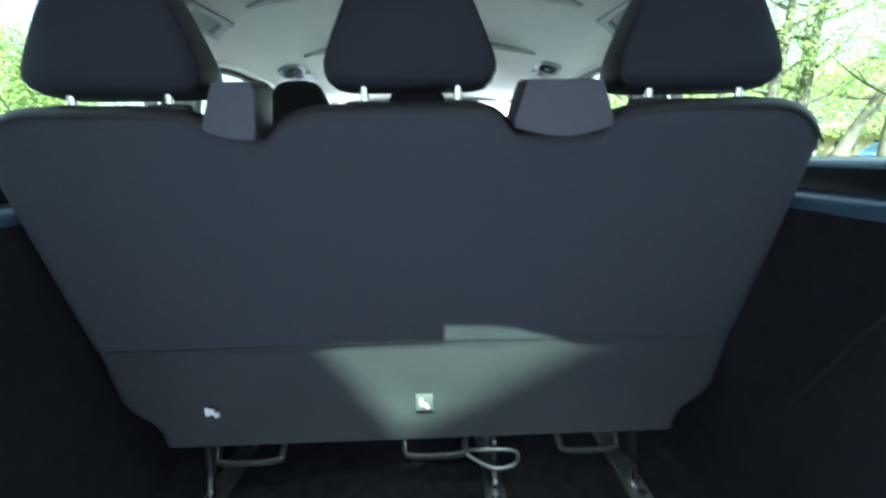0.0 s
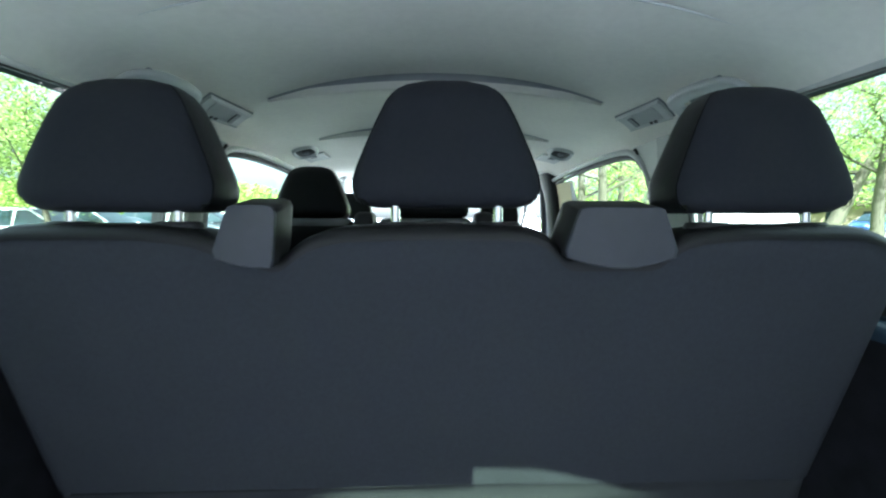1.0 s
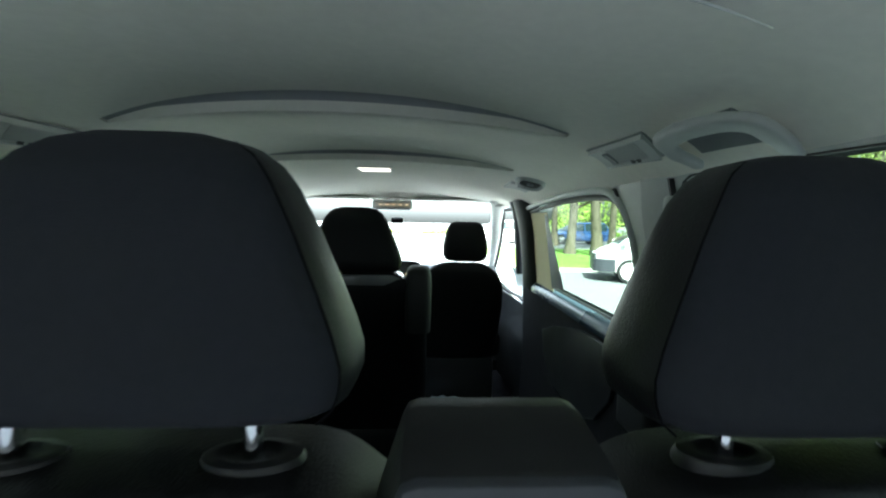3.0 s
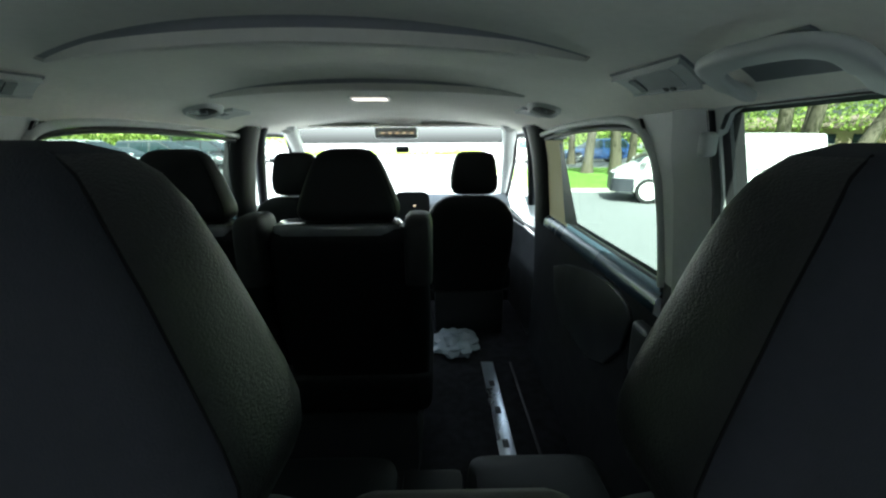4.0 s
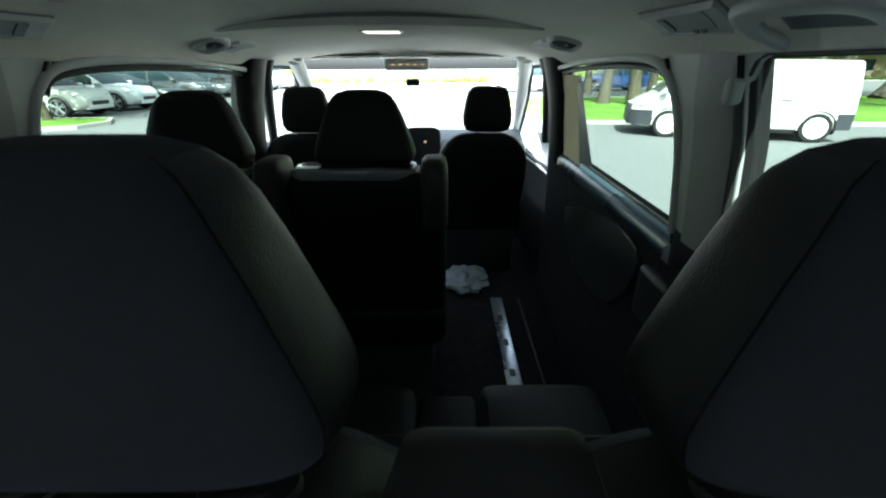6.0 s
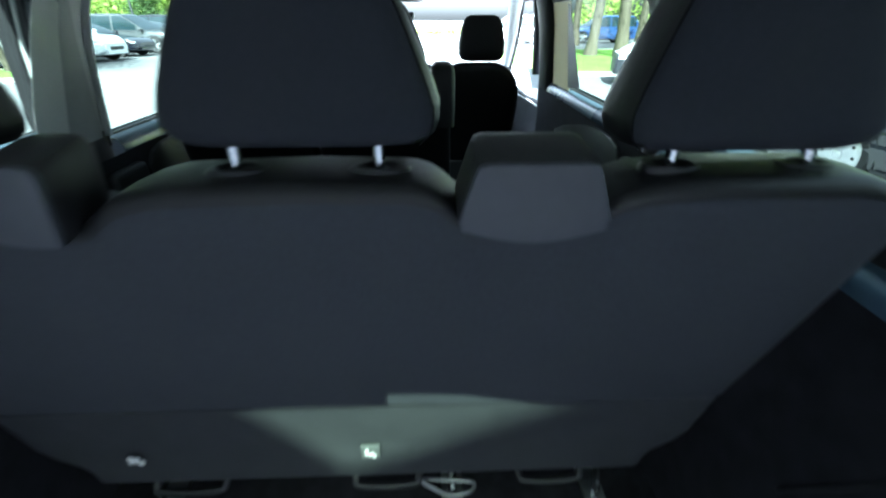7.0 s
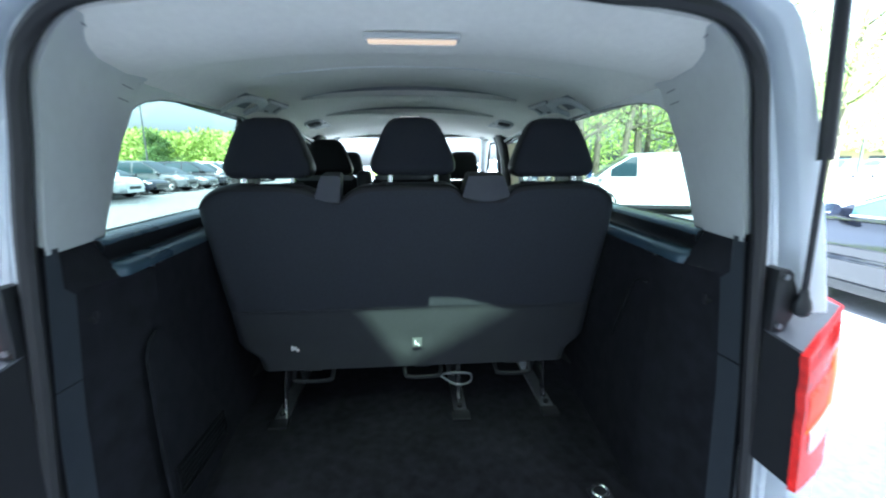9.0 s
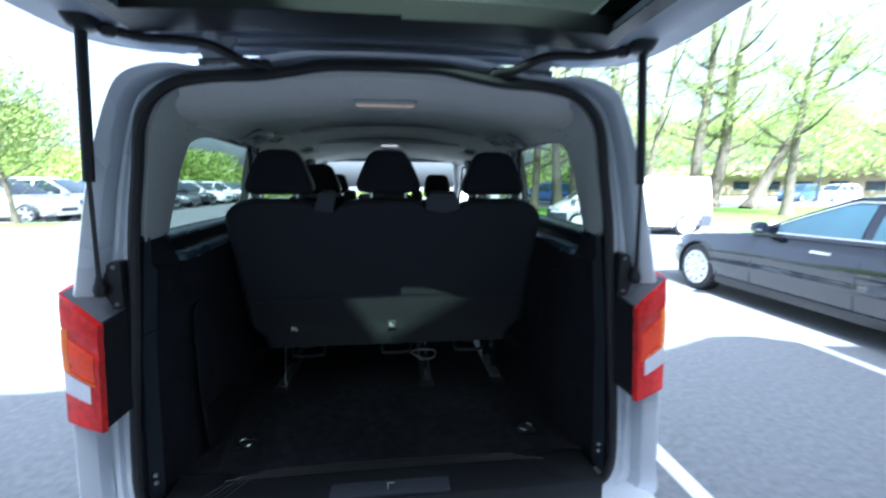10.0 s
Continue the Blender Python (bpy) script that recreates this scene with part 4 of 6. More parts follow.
bm = loft([[squeeze(p) for p in back_ring(x, 1.0, bench_top, 0.115, True)] for x in xs])
part("backrest", bm, M_FABRIC, bench, flat_deg=50)
flap = loft([[squeeze((x, back_y(z) + (0.004 if k else 0.0) + 0.03 * max(0.0, (abs(x) - 0.62) / 0.044) ** 2.5, z)) for k, z in enumerate(span(1.004, 0.752, 18))] + [squeeze((x, back_y(z) + 0.09, z)) for z in (0.752, 0.88, 1.004)] for x in xs])
part("lower_flap", flap, M_FLAP, bench, "dark grey cloth flap along the bottom", flat_deg=50)
part("seam", tube([squeeze((x, back_y(1.002) + 0.001, 1.002 + 0.004 * math.sin(3 * x))) for x in span(-0.62, 0.62, 40)], 0.0018, 6), M_BLACK, bench)
cover_rows = []
for x in [q for q in xs if abs(q) < 0.655]:
    line = back_ring(x, 1.0, bench_top, 0.115, True)
    zt = bench_top(x)
    top = [(p[0], p[1] - 0.0015, p[2] + 0.001) for p in ((x, back_y(zt - 0.020), zt - 0.020), (x, back_y(zt - 0.013), zt - 0.013))] + [(p[0], p[1] - 0.001, p[2] + 0.0015) for p in line[15:19]]
    cover_rows.append([squeeze(p) for p in top])
part("top_cover", loft(cover_rows, closed=False), M_LEATHER, bench, "black leather along the top of the backrest", flat_deg=60)



def guide(outline):
    """A shoulder-belt guide: its rear face and the body that runs forward from it."""
    cx, cz = sum(p[0] for p in outline) / len(outline), (min(p[1] for p in outline) + max(p[1] for p in outline)) / 2
    hw = (max(p[0] for p in outline) - min(p[0] for p in outline)) / 2
    hz = (max(p[1] for p in outline) - min(p[1] for p in outline)) / 2
    rows = []
    for y, ins, lift in ((0.4935, 0.009, 0.0), (0.4945, 0.005, 0.0), (0.4975, 0.0015, 0.0), (0.503, 0.0, 0.001), (0.53, 0.0005, 0.006), (0.556, 0.001, 0.011), (0.571, 0.003, 0.013), (0.580, 0.007, 0.011), (0.586, 0.015, 0.004)):
        rows.append([(cx + (x - cx) * (1 - ins / hw), y, cz + (z - cz) * (1 - ins / hz) + lift) for x, z in outline])
    return loft(rows)


def guide_outline(top0, top1, low0, low1, zc0, zc1, ztop, zlow):
    """Rounded outline: narrow flat top, flared sides, bowed foot."""
    pts = [(low1, zc1 + 0.010), (low1 - 0.003, zc1)]
    for k in range(1, 8):
        t = k / 8
        pts.append((low1 - 0.003 + (low0 - low1 + 0.006) * t, zc1 + (zc0 - zc1) * t - (min(zc0, zc1) - zlow) * math.sin(math.pi * t)))
    pts += [(low0 + 0.003, zc0), (low0, zc0 + 0.010), (top0, ztop - 0.012), (top0 + 0.004, ztop - 0.003), (top0 + 0.012, ztop), (top1 - 0.012, ztop), (top1 - 0.004, ztop - 0.003), (top1, ztop - 0.012)]
    return pts


for args in ((0.166, 0.288, 0.152, 0.304, 1.404, 1.404, 1.472, 1.390), (-0.285, -0.220, -0.302, -0.225, 1.404, 1.392, 1.474, 1.388)):
    gb = part("belt_guide", guide(guide_outline(*args)), M_GUIDE, bench, "grey plastic shoulder-belt guide with black top", flat_deg=42)
    face = [(x, z) for x, z in guide_outline(*args)]
    fx, fz = sum(p[0] for p in face) / len(face), (args[6] + args[7]) / 2
    part("guide_face", loft([[(fx + (x - fx) * s, y, fz + (z - fz) * s) for x, z in face] for y, s in ((0.500, 0.985), (0.4945, 0.985), (0.4922, 0.96), (0.4915, 0.90))]), M_PLASTIC, gb, "smooth grey rear face", flat_deg=42)

# seat cushions, frame and floor fixings
for x0, x1 in ((-0.58, -0.275), (-0.265, 0.135), (0.272, 0.57)):
    cx, hw = (x0 + x1) / 2, (x1 - x0) / 2
    rows = [(0.80, 0.94, 0.0), (0.86, 1.0, 0.0), (0.93, 1.0, 0.0), (0.965, 0.97, 0.005), (0.98, 0.86, 0.02)]
    cush = part("cushion", loft([[(x, y, z) for x, y in round_rect(cx, 0.95, hw * s, 0.25 * s, 9, 36)] for z, s, _ in rows]), M_BLACKLEATHER, bench)
    part("seam", tube([(x, 1.02, 0.981) for x in span(cx - hw * 0.85, cx + hw * 0.85, 6)], 0.003, 6), M_BLACK, cush)
part("seat_frame", box(-0.58, 0.58, 0.72, 1.12, 0.74, 0.81, 0.02), M_BLACK, bench)
part("buckle_tray", box(0.138, 0.268, 0.74, 1.17, 0.80, 0.955, 0.015), M_BLACKLEATHER, bench)
part("buckle", box(0.175, 0.225, 0.86, 0.90, 0.95, 1.0, 0.008), M_BLACK, bench)
for x in (-0.52, 0.169, 0.52):
    rail = part("floor_rail", box(x - 0.026, x + 0.026, 0.665, 1.5, FLOOR, FLOOR + 0.012, 0.003), M_STEEL, bench, "steel floor rail")
    part("rail_end", box(x - 0.034, x + 0.034, 0.61, 0.668, FLOOR, FLOOR + 0.011, 0.004), M_BLACK, rail)
    part("bolt", tube([(x, 0.69, FLOOR + 0.01), (x, 0.69, FLOOR + 0.021)], 0.011, 8), M_DARKSTEEL, rail)
    part("leg", tube([(x * 0.97, 0.735, 0.765), (x * 0.985, 0.73, 0.65), (x, 0.725, FLOOR + 0.012)], 0.011, 8), M_CHROME, bench, "bright steel leg")
    part("leg_brace", tube([(x * 0.97, 0.80, 0.765), (x, 0.95, FLOOR + 0.012)], 0.014, 8), M_DARKSTEEL, bench)
for a, b in ((-0.46, -0.325), (-0.04, 0.088), (0.315, 0.44)):
    part("release_loop", tube(smooth_line([(a - 0.005, 0.74, 0.765), (a - 0.005, 0.69, 0.718), (a + 0.012, 0.676, 0.704), (b - 0.012, 0.676, 0.704), (b + 0.005, 0.69, 0.718), (b + 0.005, 0.74, 0.765)], 5), 0.008, 8), M_BLACK, bench)
    part("loop_plate", box((a + b) / 2 - 0.03, (a + b) / 2 + 0.03, 0.69, 0.71, 0.735, 0.766, 0.004), M_BLACK, bench)
part("wire_loop", tube(smooth_line([(0.10, 0.69, 0.70), (0.13, 0.68, 0.71), (0.20, 0.675, 0.708), (0.213, 0.675, 0.69), (0.20, 0.675, 0.668), (0.15, 0.676, 0.664), (0.085, 0.69, 0.70)], 6), 0.0045, 8), M_STEEL, bench)
# child-seat symbols
tag = part("symbol_label", box(-0.014, 0.022, 0.648, 0.653, 0.836, 0.873, 0.001), mat("label_grey", (0.10, 0.11, 0.11), 0.5), bench, "small white child-seat symbol label")
for x0, x1, z0, z1 in ((-0.006, 0.000, 0.848, 0.864), (0.001, 0.010, 0.846, 0.853), (0.008, 0.014, 0.842, 0.847)):
    part("symbol", box(x0, x1, 0.6455, 0.6482, z0, z1), M_LABEL, tag)
for x0, x1, z0, z1 in ((-0.456, -0.448, 0.84, 0.858), (-0.449, -0.436, 0.842, 0.855), (-0.438, -0.428, 0.836, 0.847)):
    part("symbol", box(x0, x1, 0.6475, 0.6525, z0, z1, 0.001), M_LABEL, bench, "small white child-seat symbol")

head_rest("headrest", "dark cloth headrest with leather sides on chrome posts", "headrests of the rear bench", pose(0.0, 0.56, 1.472), 1.0, 0.965)
outer_rest = head_rest("headrest", "dark cloth headrest with leather sides on chrome posts", "headrests of the rear bench", pose(-0.4535, 0.56, 1.464), 1.0, 0.99, lift=0.008)
copy_thing(outer_rest, pose(0.459, 0.56, 1.464))

# ---- second row ----
second = thing("middle_bench", "black leather two-seat bench in the second row", "bench")


def seat_back(x0, x1, yr, z0, z1, thick, material, parent, name="backrest", rake=0.16, power=5, shoulder=0.0):
    rows = []
    for t in (0, 0.03, 0.2, 0.5, 0.8, 0.93, 0.98, 1.0):
        z = z0 + (z1 - z0) * t
        s = lerp_table(t, [(0, 0.94), (0.03, 1), (0.8, 1), (0.93, 0.96), (0.98, 0.88), (1, 0.76)])
        hw = (x1 - x0) / 2 * lerp_table(t, [(0, 0.92), (0.3, 1.0), (0.8, 0.97), (0.93, 0.93), (0.98, 0.87), (1, 0.80)])
        hw *= 1 - shoulder * max(0.0, (t - 0.8) / 0.2) ** 2
        y = yr - rake * (t - 1)
        rows.append([(px, py, z) for px, py in round_rect((x0 + x1) / 2, y + thick / 2, hw, thick / 2 * s, power, 32)])
    return part(name, loft(rows), material, parent, flat_deg=60)


seat_back(-0.67, -0.237, 1.40, 0.86, 1.442, 0.13, M_BLACKLEATHER, second, power=4, shoulder=0.12)
seat_back(-0.233, 0.20, 1.40, 0.86, 1.442, 0.13, M_BLACKLEATHER, second, power=7)
part("cushion", box(-0.66, 0.20, 1.52, 2.02, 0.83, 0.98, 0.05, 4), M_BLACKLEATHER, second)
part("seat_base", box(-0.62, 0.16, 1.50, 1.95, 0.62, 0.83, 0.03), M_BLACK, second)
for x in (-0.5, 0.08):
    part("leg", box(x - 0.03, x + 0.03, 1.5, 1.9, FLOOR, 0.64, 0.01), M_DARKSTEEL, second)
for a, b in ((0.132, 0.206), (-0.29, -0.215)):
    part("belt_guide", loft([[(x, y, z) for x, y in round_rect((a + b) / 2, 1.465, (b - a) / 2 * s, 0.075 * s, 4, 28)] for z, s in ((1.30, 0.96), (1.36, 1.0), (1.43, 1.0), (1.452, 0.95), (1.465, 0.86), (1.472, 0.70), (1.476, 0.45))]), M_GUIDE, second, "rounded dark grey belt guide", flat_deg=60)
for a, b in ((-0.60, -0.30), (-0.20, 0.125)):
    part("top_trim", loft([[(x, y, 1.437 + dz) for x, y in round_rect((a + b) / 2, 1.47, (b - a) / 2 * s, 0.062 * s, 6, 28)] for dz, s in ((-0.01, 0.98), (0.006, 1.0), (0.014, 0.97), (0.017, 0.9))]), M_TOPTRIM, second, "grey plastic top edge")
for cx in (-0.445, -0.012):
    head_rest("headrest", "black headrest of the second row on chrome posts", "headrests of the second row", pose(cx, 1.46, 1.452), 0.95, 0.98, cover=M_BLACKLEATHER, side_cover=M_BLACKLEATHER)

# ---- front seats ----
FRONT_BACK = [(0, 0.84), (0.3, 0.95), (0.6, 1.0), (0.76, 0.985), (0.85, 0.91), (0.92, 0.79), (0.97, 0.63), (0.99, 0.52), (1, 0.42)]
for cx, lab in ((-0.51, "black driver seat with headrest"), (0.40, "black front passenger seat with headrest")):
    fs = thing("front_seat", lab, "seat", None, "front seats")
    rows = []
    for t in (0, 0.05, 0.3, 0.6, 0.76, 0.85, 0.92, 0.97, 0.99, 1.0):
        d = lerp_table(t, [(0, 0.062), (0.6, 0.075), (0.85, 0.068), (0.97, 0.05), (1, 0.03)])
        rows.append([(x, y, 0.78 + 0.60 * t) for x, y in round_rect(cx - 0.005, 2.57 - 0.16 * (t - 1), 0.240 * lerp_table(t, FRONT_BACK), d, 3.6, 36)])
    part("backrest", loft(rows), M_BLACKLEATHER, fs, flat_deg=70)
    part("cushion", box(cx - 0.25, cx + 0.25, 2.70, 3.18, 0.80, 0.95, 0.05, 4), M_BLACKLEATHER, fs)
    part("seat_base", box(cx - 0.2, cx + 0.2, 2.64, 3.05, FLOOR, 0.82, 0.03), M_BLACK, fs)
    part("headrest", loft([[(x, y, z) for x, y in round_rect(cx + 0.012, 2.57, hw, d, 3.5, 32)] for z, hw, d in ((1.388, 0.085, 0.035), (1.396, 0.108, 0.046), (1.42, 0.121, 0.054), (1.47, 0.123, 0.055), (1.53, 0.112, 0.05), (1.575, 0.10, 0.042), (1.595, 0.084, 0.032), (1.604, 0.06, 0.02))]), M_BLACKLEATHER, fs, flat_deg=70)
    for sx in (-0.05, 0.05):
        part("post", tube([(cx + 0.012 + sx, 2.57, 1.35), (cx + 0.012 + sx, 2.57, 1.40)], 0.006), M_CHROME, fs)

# ---- front end: dashboard, pillars, windscreen ----
dash = part("dashboard", prism([(3.35, 0.6), (3.33, 1.10), (3.40, 1.215), (3.6, 1.262), (3.85, 1.235), (3.99, 1.15), (3.99, 0.6)], "x", -0.76, 0.76, 0.02), M_DASH, van, "dark grey dashboard")
part("instrument_hood", loft([[(x, y, z) for x, z in round_rect(-0.42, 1.14, 0.2 * s, 0.10 * s, 4, 24)] for y, s in ((3.28, 0.95), (3.32, 1.0), (3.5, 0.9))]), M_BLACK, dash)
part("screen", loft([[(x, y, z) for x, z in round_rect(0.045, 1.21, 0.125 * q, 0.105 * q, 5, 32)] for y, q in ((3.298, 0.97), (3.302, 1.0), (3.36, 0.96))]), M_BLACK, dash, "dark dashboard screen")
part("warning_light", box(0.055, 0.072, 3.294, 3.300, 1.212, 1.224, 0.001), M_AMBERLED, dash)
part("steering_wheel", tube([(-0.45 + 0.18 * math.cos(t), 3.15 + 0.07 * math.sin(t), 1.12 + 0.17 * math.sin(t)) for t in span(0, 2 * math.pi, 32)[:-1]], 0.016, 8, closed=True), M_BLACK, van)
part("windscreen", sheet(lambda u, v: (u * (0.72 + 0.05 * v), 3.12 + 0.88 * v - 0.10 * u * u * v, 1.74 - 0.57 * v), span(-1, 1, 8), span(0, 1, 6)), M_CLEAR, van, "clear windscreen", flat_deg=80)
for side in (-1, 1):
    part("windscreen_pillar", tube(smooth_line([(side * 0.665, 3.00, 1.745), (side * 0.705, 3.28, 1.60), (side * 0.785, 3.9, 1.17)], 6), lambda q: 0.048 - 0.016 * q, 10), M_TRIM, van)
part("header_trim", box(-0.70, 0.70, 3.04, 3.16, 1.741, 1.768, 0.010), M_HEADLINER, van)
part("bonnet", sheet(lambda u, v: (u * 0.8, 4.0 + 0.75 * v, 1.14 - 0.22 * v * v - 0.03 * u * u), span(-1, 1, 8), span(0, 1, 6), thick=(0, 0, -0.02)), M_SILVER, van, "silver bonnet")
part("front_floor", box(-0.8, 0.8, 3.2, 4.6, 0.4, 0.62), M_BLACK, van)
part("bulkhead", box(-0.74, 0.74, 4.02, 4.06, 0.4, 1.12), M_BLACK, van)
for side in (-1, 1):
    def wing(y, v, side=side):
        top = lerp_table(y, [(2.5, 1.10), (3.75, 1.12), (4.0, 1.13), (4.5, 1.05), (4.8, 0.88)])
        z = 0.32 + (top - 0.32) * v
        o = lerp_table(y, [(2.5, 0.845), (3.3, 0.87), (4.2, 0.88), (4.6, 0.84), (4.8, 0.74)]) + 0.045 * math.sin(math.pi * v) - 0.03 * v
        return (side * o, y, z)

    part("front_wing", sheet(wing, span(3.28, 4.8, 24), span(0, 1, 12), thick=(-side * 0.01, 0, 0), skip=lambda y, v: (y - 4.05) ** 2 + (0.32 + 0.79 * v - 0.33) ** 2 < 0.39 ** 2), M_SILVER, van, "silver front wing", flat_deg=50)
    part("headlamp", loft([[(side * x, y + dy, z) for x, y, z in ((0.50, 4.80, 0.74), (0.74, 4.72, 0.76), (0.80, 4.55, 0.90), (0.60, 4.70, 0.90))] for dy in (0.0, 0.03)]), M_WHITELENS, van)
part("nose", sheet(lambda u, v: (u * 0.76, 4.80 + 0.06 * (1 - u * u) - 0.05 * v, 0.32 + 0.60 * v), span(-1, 1, 12), span(0, 1, 6), thick=(0, -0.02, 0)), M_SILVER, van, "silver front bumper and nose", flat_deg=60)
part("grille", box(-0.45, 0.45, 4.80, 4.865, 0.66, 0.80, 0.02), M_BLACK, van)
part("rear_bumper", box(-0.92, 0.92, -0.15, 0.10, 0.28, 0.455, 0.05, 3), M_SILVER, van, "silver rear bumper")
console = part("overhead_console", box(-0.145, 0.108, 2.94, 3.06, 1.672, 1.735, 0.022, 3), M_TRIM, van, "light grey overhead console with amber lit reading lamps")
for k in range(5):
    part("console_light", box(-0.105 + 0.042 * k, -0.083 + 0.042 * k, 2.935, 2.942, 1.698, 1.706, 0.002), M_AMBERLED, console)
part("sensor_box", box(-0.038, 0.045, 3.11, 3.17, 1.583, 1.625, 0.012, 3), M_BLACK, van)
for x0, x1 in ((-0.60, -0.165), (0.125, 0.58)):
    part("sun_visor", box(x0, x1, 2.985, 3.13, 1.739, 1.751, 0.005, 3), M_HEADLINER, van, "light grey folded sun visor")

# ---- fittings on the headliner ----
for side in (-1, 1):
    # grab handle folded up against the headliner; a dark sheet gives the shade of a shallow recess
    on_roof = lambda x, y, d: Vector((side * x, y, roof_in(x, y) - d))
    bow = smooth_line([(0.692, 0.862, 0), (0.652, 0.845, 0), (0.618, 0.848, 0), (0.598, 0.876, 0), (0.592, 0.925, 0), (0.594, 0.975, 0), (0.604, 1.025, 0), (0.632, 1.052, 0), (0.690, 1.062, 0)], 6)
    rows = []
    for k, p in enumerate(bow):
        d = (bow[min(k + 1, len(bow) - 1)] - bow[max(k - 1, 0)]).normalized()
        ends = max(0.0, (p.x - 0.65) / 0.042)
        rows.append([on_roof(p.x - d.y * a, p.y + d.x * a, 0.027 - 0.016 * ends - bb) for a, bb in round_rect(0, 0, 0.0195 - 0.003 * min(1.0, ends), 0.0095, 3.2, 22)])
    hnd = part("grab_handle", loft(rows), M_TRIM, van, "light grey folding grab handle", flat_deg=50)
    part("handle_recess", sheet(lambda x, y: on_roof(x, y, 0.0035), span(0.614, 0.680, 5), span(0.880, 1.035, 8), thick=(0, 0, 0.008)), M_TRIM_DARK, hnd, "dark sheet for the shaded recess behind the handle", flat_deg=50)
    # reading-lamp panel, a slanted plate with a lamp, a switch and two small keys
    def on_panel(u, v, d, side=side):
        """u from its inner to its outer edge, v from its rear to its front, d below the headliner."""
        x, y = 0.596 + 0.070 * u - 0.012 * v, 1.095 + 0.225 * v + 0.045 * u
        return (side * x, y, roof_in(x, y) - d)

    pan = part("reading_lamp_panel", sheet(lambda u, v: on_panel(u, v, 0.011), span(0, 1, 5), span(0, 1, 6), thick=(0, 0, 0.02)), M_TRIM, van, "grey reading-lamp panel", flat_deg=30)
    part("panel_edge", sheet(lambda u, v: on_panel(u, v, 0.003), span(-0.06, 1.06, 5), span(-0.025, 1.025, 6), thick=(0, 0, 0.015)), M_TRIM_DARK, pan, "dark gap round the panel", flat_deg=30)
    part("rim", tube([on_panel(0.0, v, 0.0125) for v in span(0, 1, 8)], 0.0020, 6), M_TRIM, pan)
    part("rim", tube([on_panel(1.0, v, 0.0125) for v in span(0, 1, 8)], 0.0018, 6), M_TRIM, pan)
    part("lamp_cover", sheet(lambda u, v: on_panel(u, v, 0.0125), span(0.12, 0.88, 3), span(0.16, 0.68, 3), thick=(0, 0, 0.004)), M_TRIM_MID, pan)
    part("switch", sheet(lambda u, v: on_panel(u, v, 0.0155), span(0.25, 0.85, 3), span(0.70, 0.80, 3), thick=(0, 0, 0.010)), M_TRIM_DARK, pan)
    for v0 in (0.30, 0.40):
        part("switch", sheet(lambda u, v: on_panel(u, v, 0.0145), span(0.84, 0.95, 2), span(v0, v0 + 0.06, 2), thick=(0, 0, 0.008)), M_BLACK, pan)
    # air vent: light rounded rim round a black bowl, with a small switch panel before it
    zc = roof_in(0.60, 1.96) + 0.003
    rim_rows = []
    for s, dz in ((1.0, -0.012), (1.0, 0.012), (0.94, 0.022), (0.84, 0.026), (0.74, 0.022), (0.68, 0.006)):
        rim_rows.append([(side * x, y, zc - dz + (0.604 - x) * 0.25 - (y - 1.96) * 0.16) for x, y in round_rect(0.604, 1.96, 0.056 * s, 0.068 * s, 3.2, 32)])
    vent = part("air_vent", loft(rim_rows), M_TRIM, van, "rounded grey roof air vent with a black bowl", flat_deg=50)
    part("vent_core", loft([[(side * x, y, zc - dz + (0.604 - x) * 0.25 - (y - 1.96) * 0.16) for x, y in round_rect(0.604, 1.96, 0.040 * s, 0.049 * s, 3.0, 24)] for s, dz in ((1.0, 0.008), (1.0, 0.017), (0.9, 0.019))]), M_BLACK, vent)
    part("vent_knob", tube([(side * 0.604, 1.96, zc - 0.012), (side * 0.604, 1.96, zc - 0.026)], 0.014, 12), M_TRIM_DARK, vent)
    part("vent_panel", sheet(lambda x, y, side=side: (side * x, y, roof_in(x, y) - 0.010), span(0.548, 0.65, 5), span(2.065, 2.22, 5), thick=(0, 0, 0.018)), M_TRIM, vent, flat_deg=30)
    part("vent_switch", sheet(lambda x, y, side=side: (side * x, y, roof_in(x, y) - 0.014), span(0.59, 0.62, 2), span(2.09, 2.125, 2), thick=(0, 0, 0.006)), M_TRIM_DARK, vent)
    part("visor_clip", loft([[(side * (0.628 + 0.026 * s * math.cos(t)), 2.93 + dy, 1.738 + 0.022 * s * math.sin(t)) for t in span(0, 2 * math.pi, 18)[:-1]] for s, dy in ((1.1, 0.03), (1.0, 0.0), (0.75, -0.012), (0.4, -0.014))]), M_TRIM, van)
dome = part("dome_lamp", box(-0.075, 0.06, 1.86, 1.96, 1.7945, 1.81, 0.004), M_TRIM, van, "lit dome lamp in the headliner")
part("lamp_lens", box(-0.065, 0.05, 1.868, 1.952, 1.7915, 1.80, 0.003), M_LAMP, dome)

# ---- small loose things ----
for x, y in ((-0.535, 0.23), (0.53, 0.215)):
    lr = thing("lashing_ring", "steel lashing ring in the load floor", "lashing ring", None, "lashing rings")
    part("plate", box(x - 0.034, x + 0.034, y - 0.022, y + 0.022, FLOOR + 0.001, FLOOR + 0.008, 0.003), M_BLACK, lr)
    part("ring", tube([(x + 0.024 * math.cos(t), y + 0.018 * math.sin(t), FLOOR + 0.014 + 0.004 * math.sin(t)) for t in span(0, 2 * math.pi, 20)[:-1]], 0.004, 6, closed=True), M_CHROME, lr)
track = thing("floor_track", "bright slotted steel seat track in the floor", "seat track")
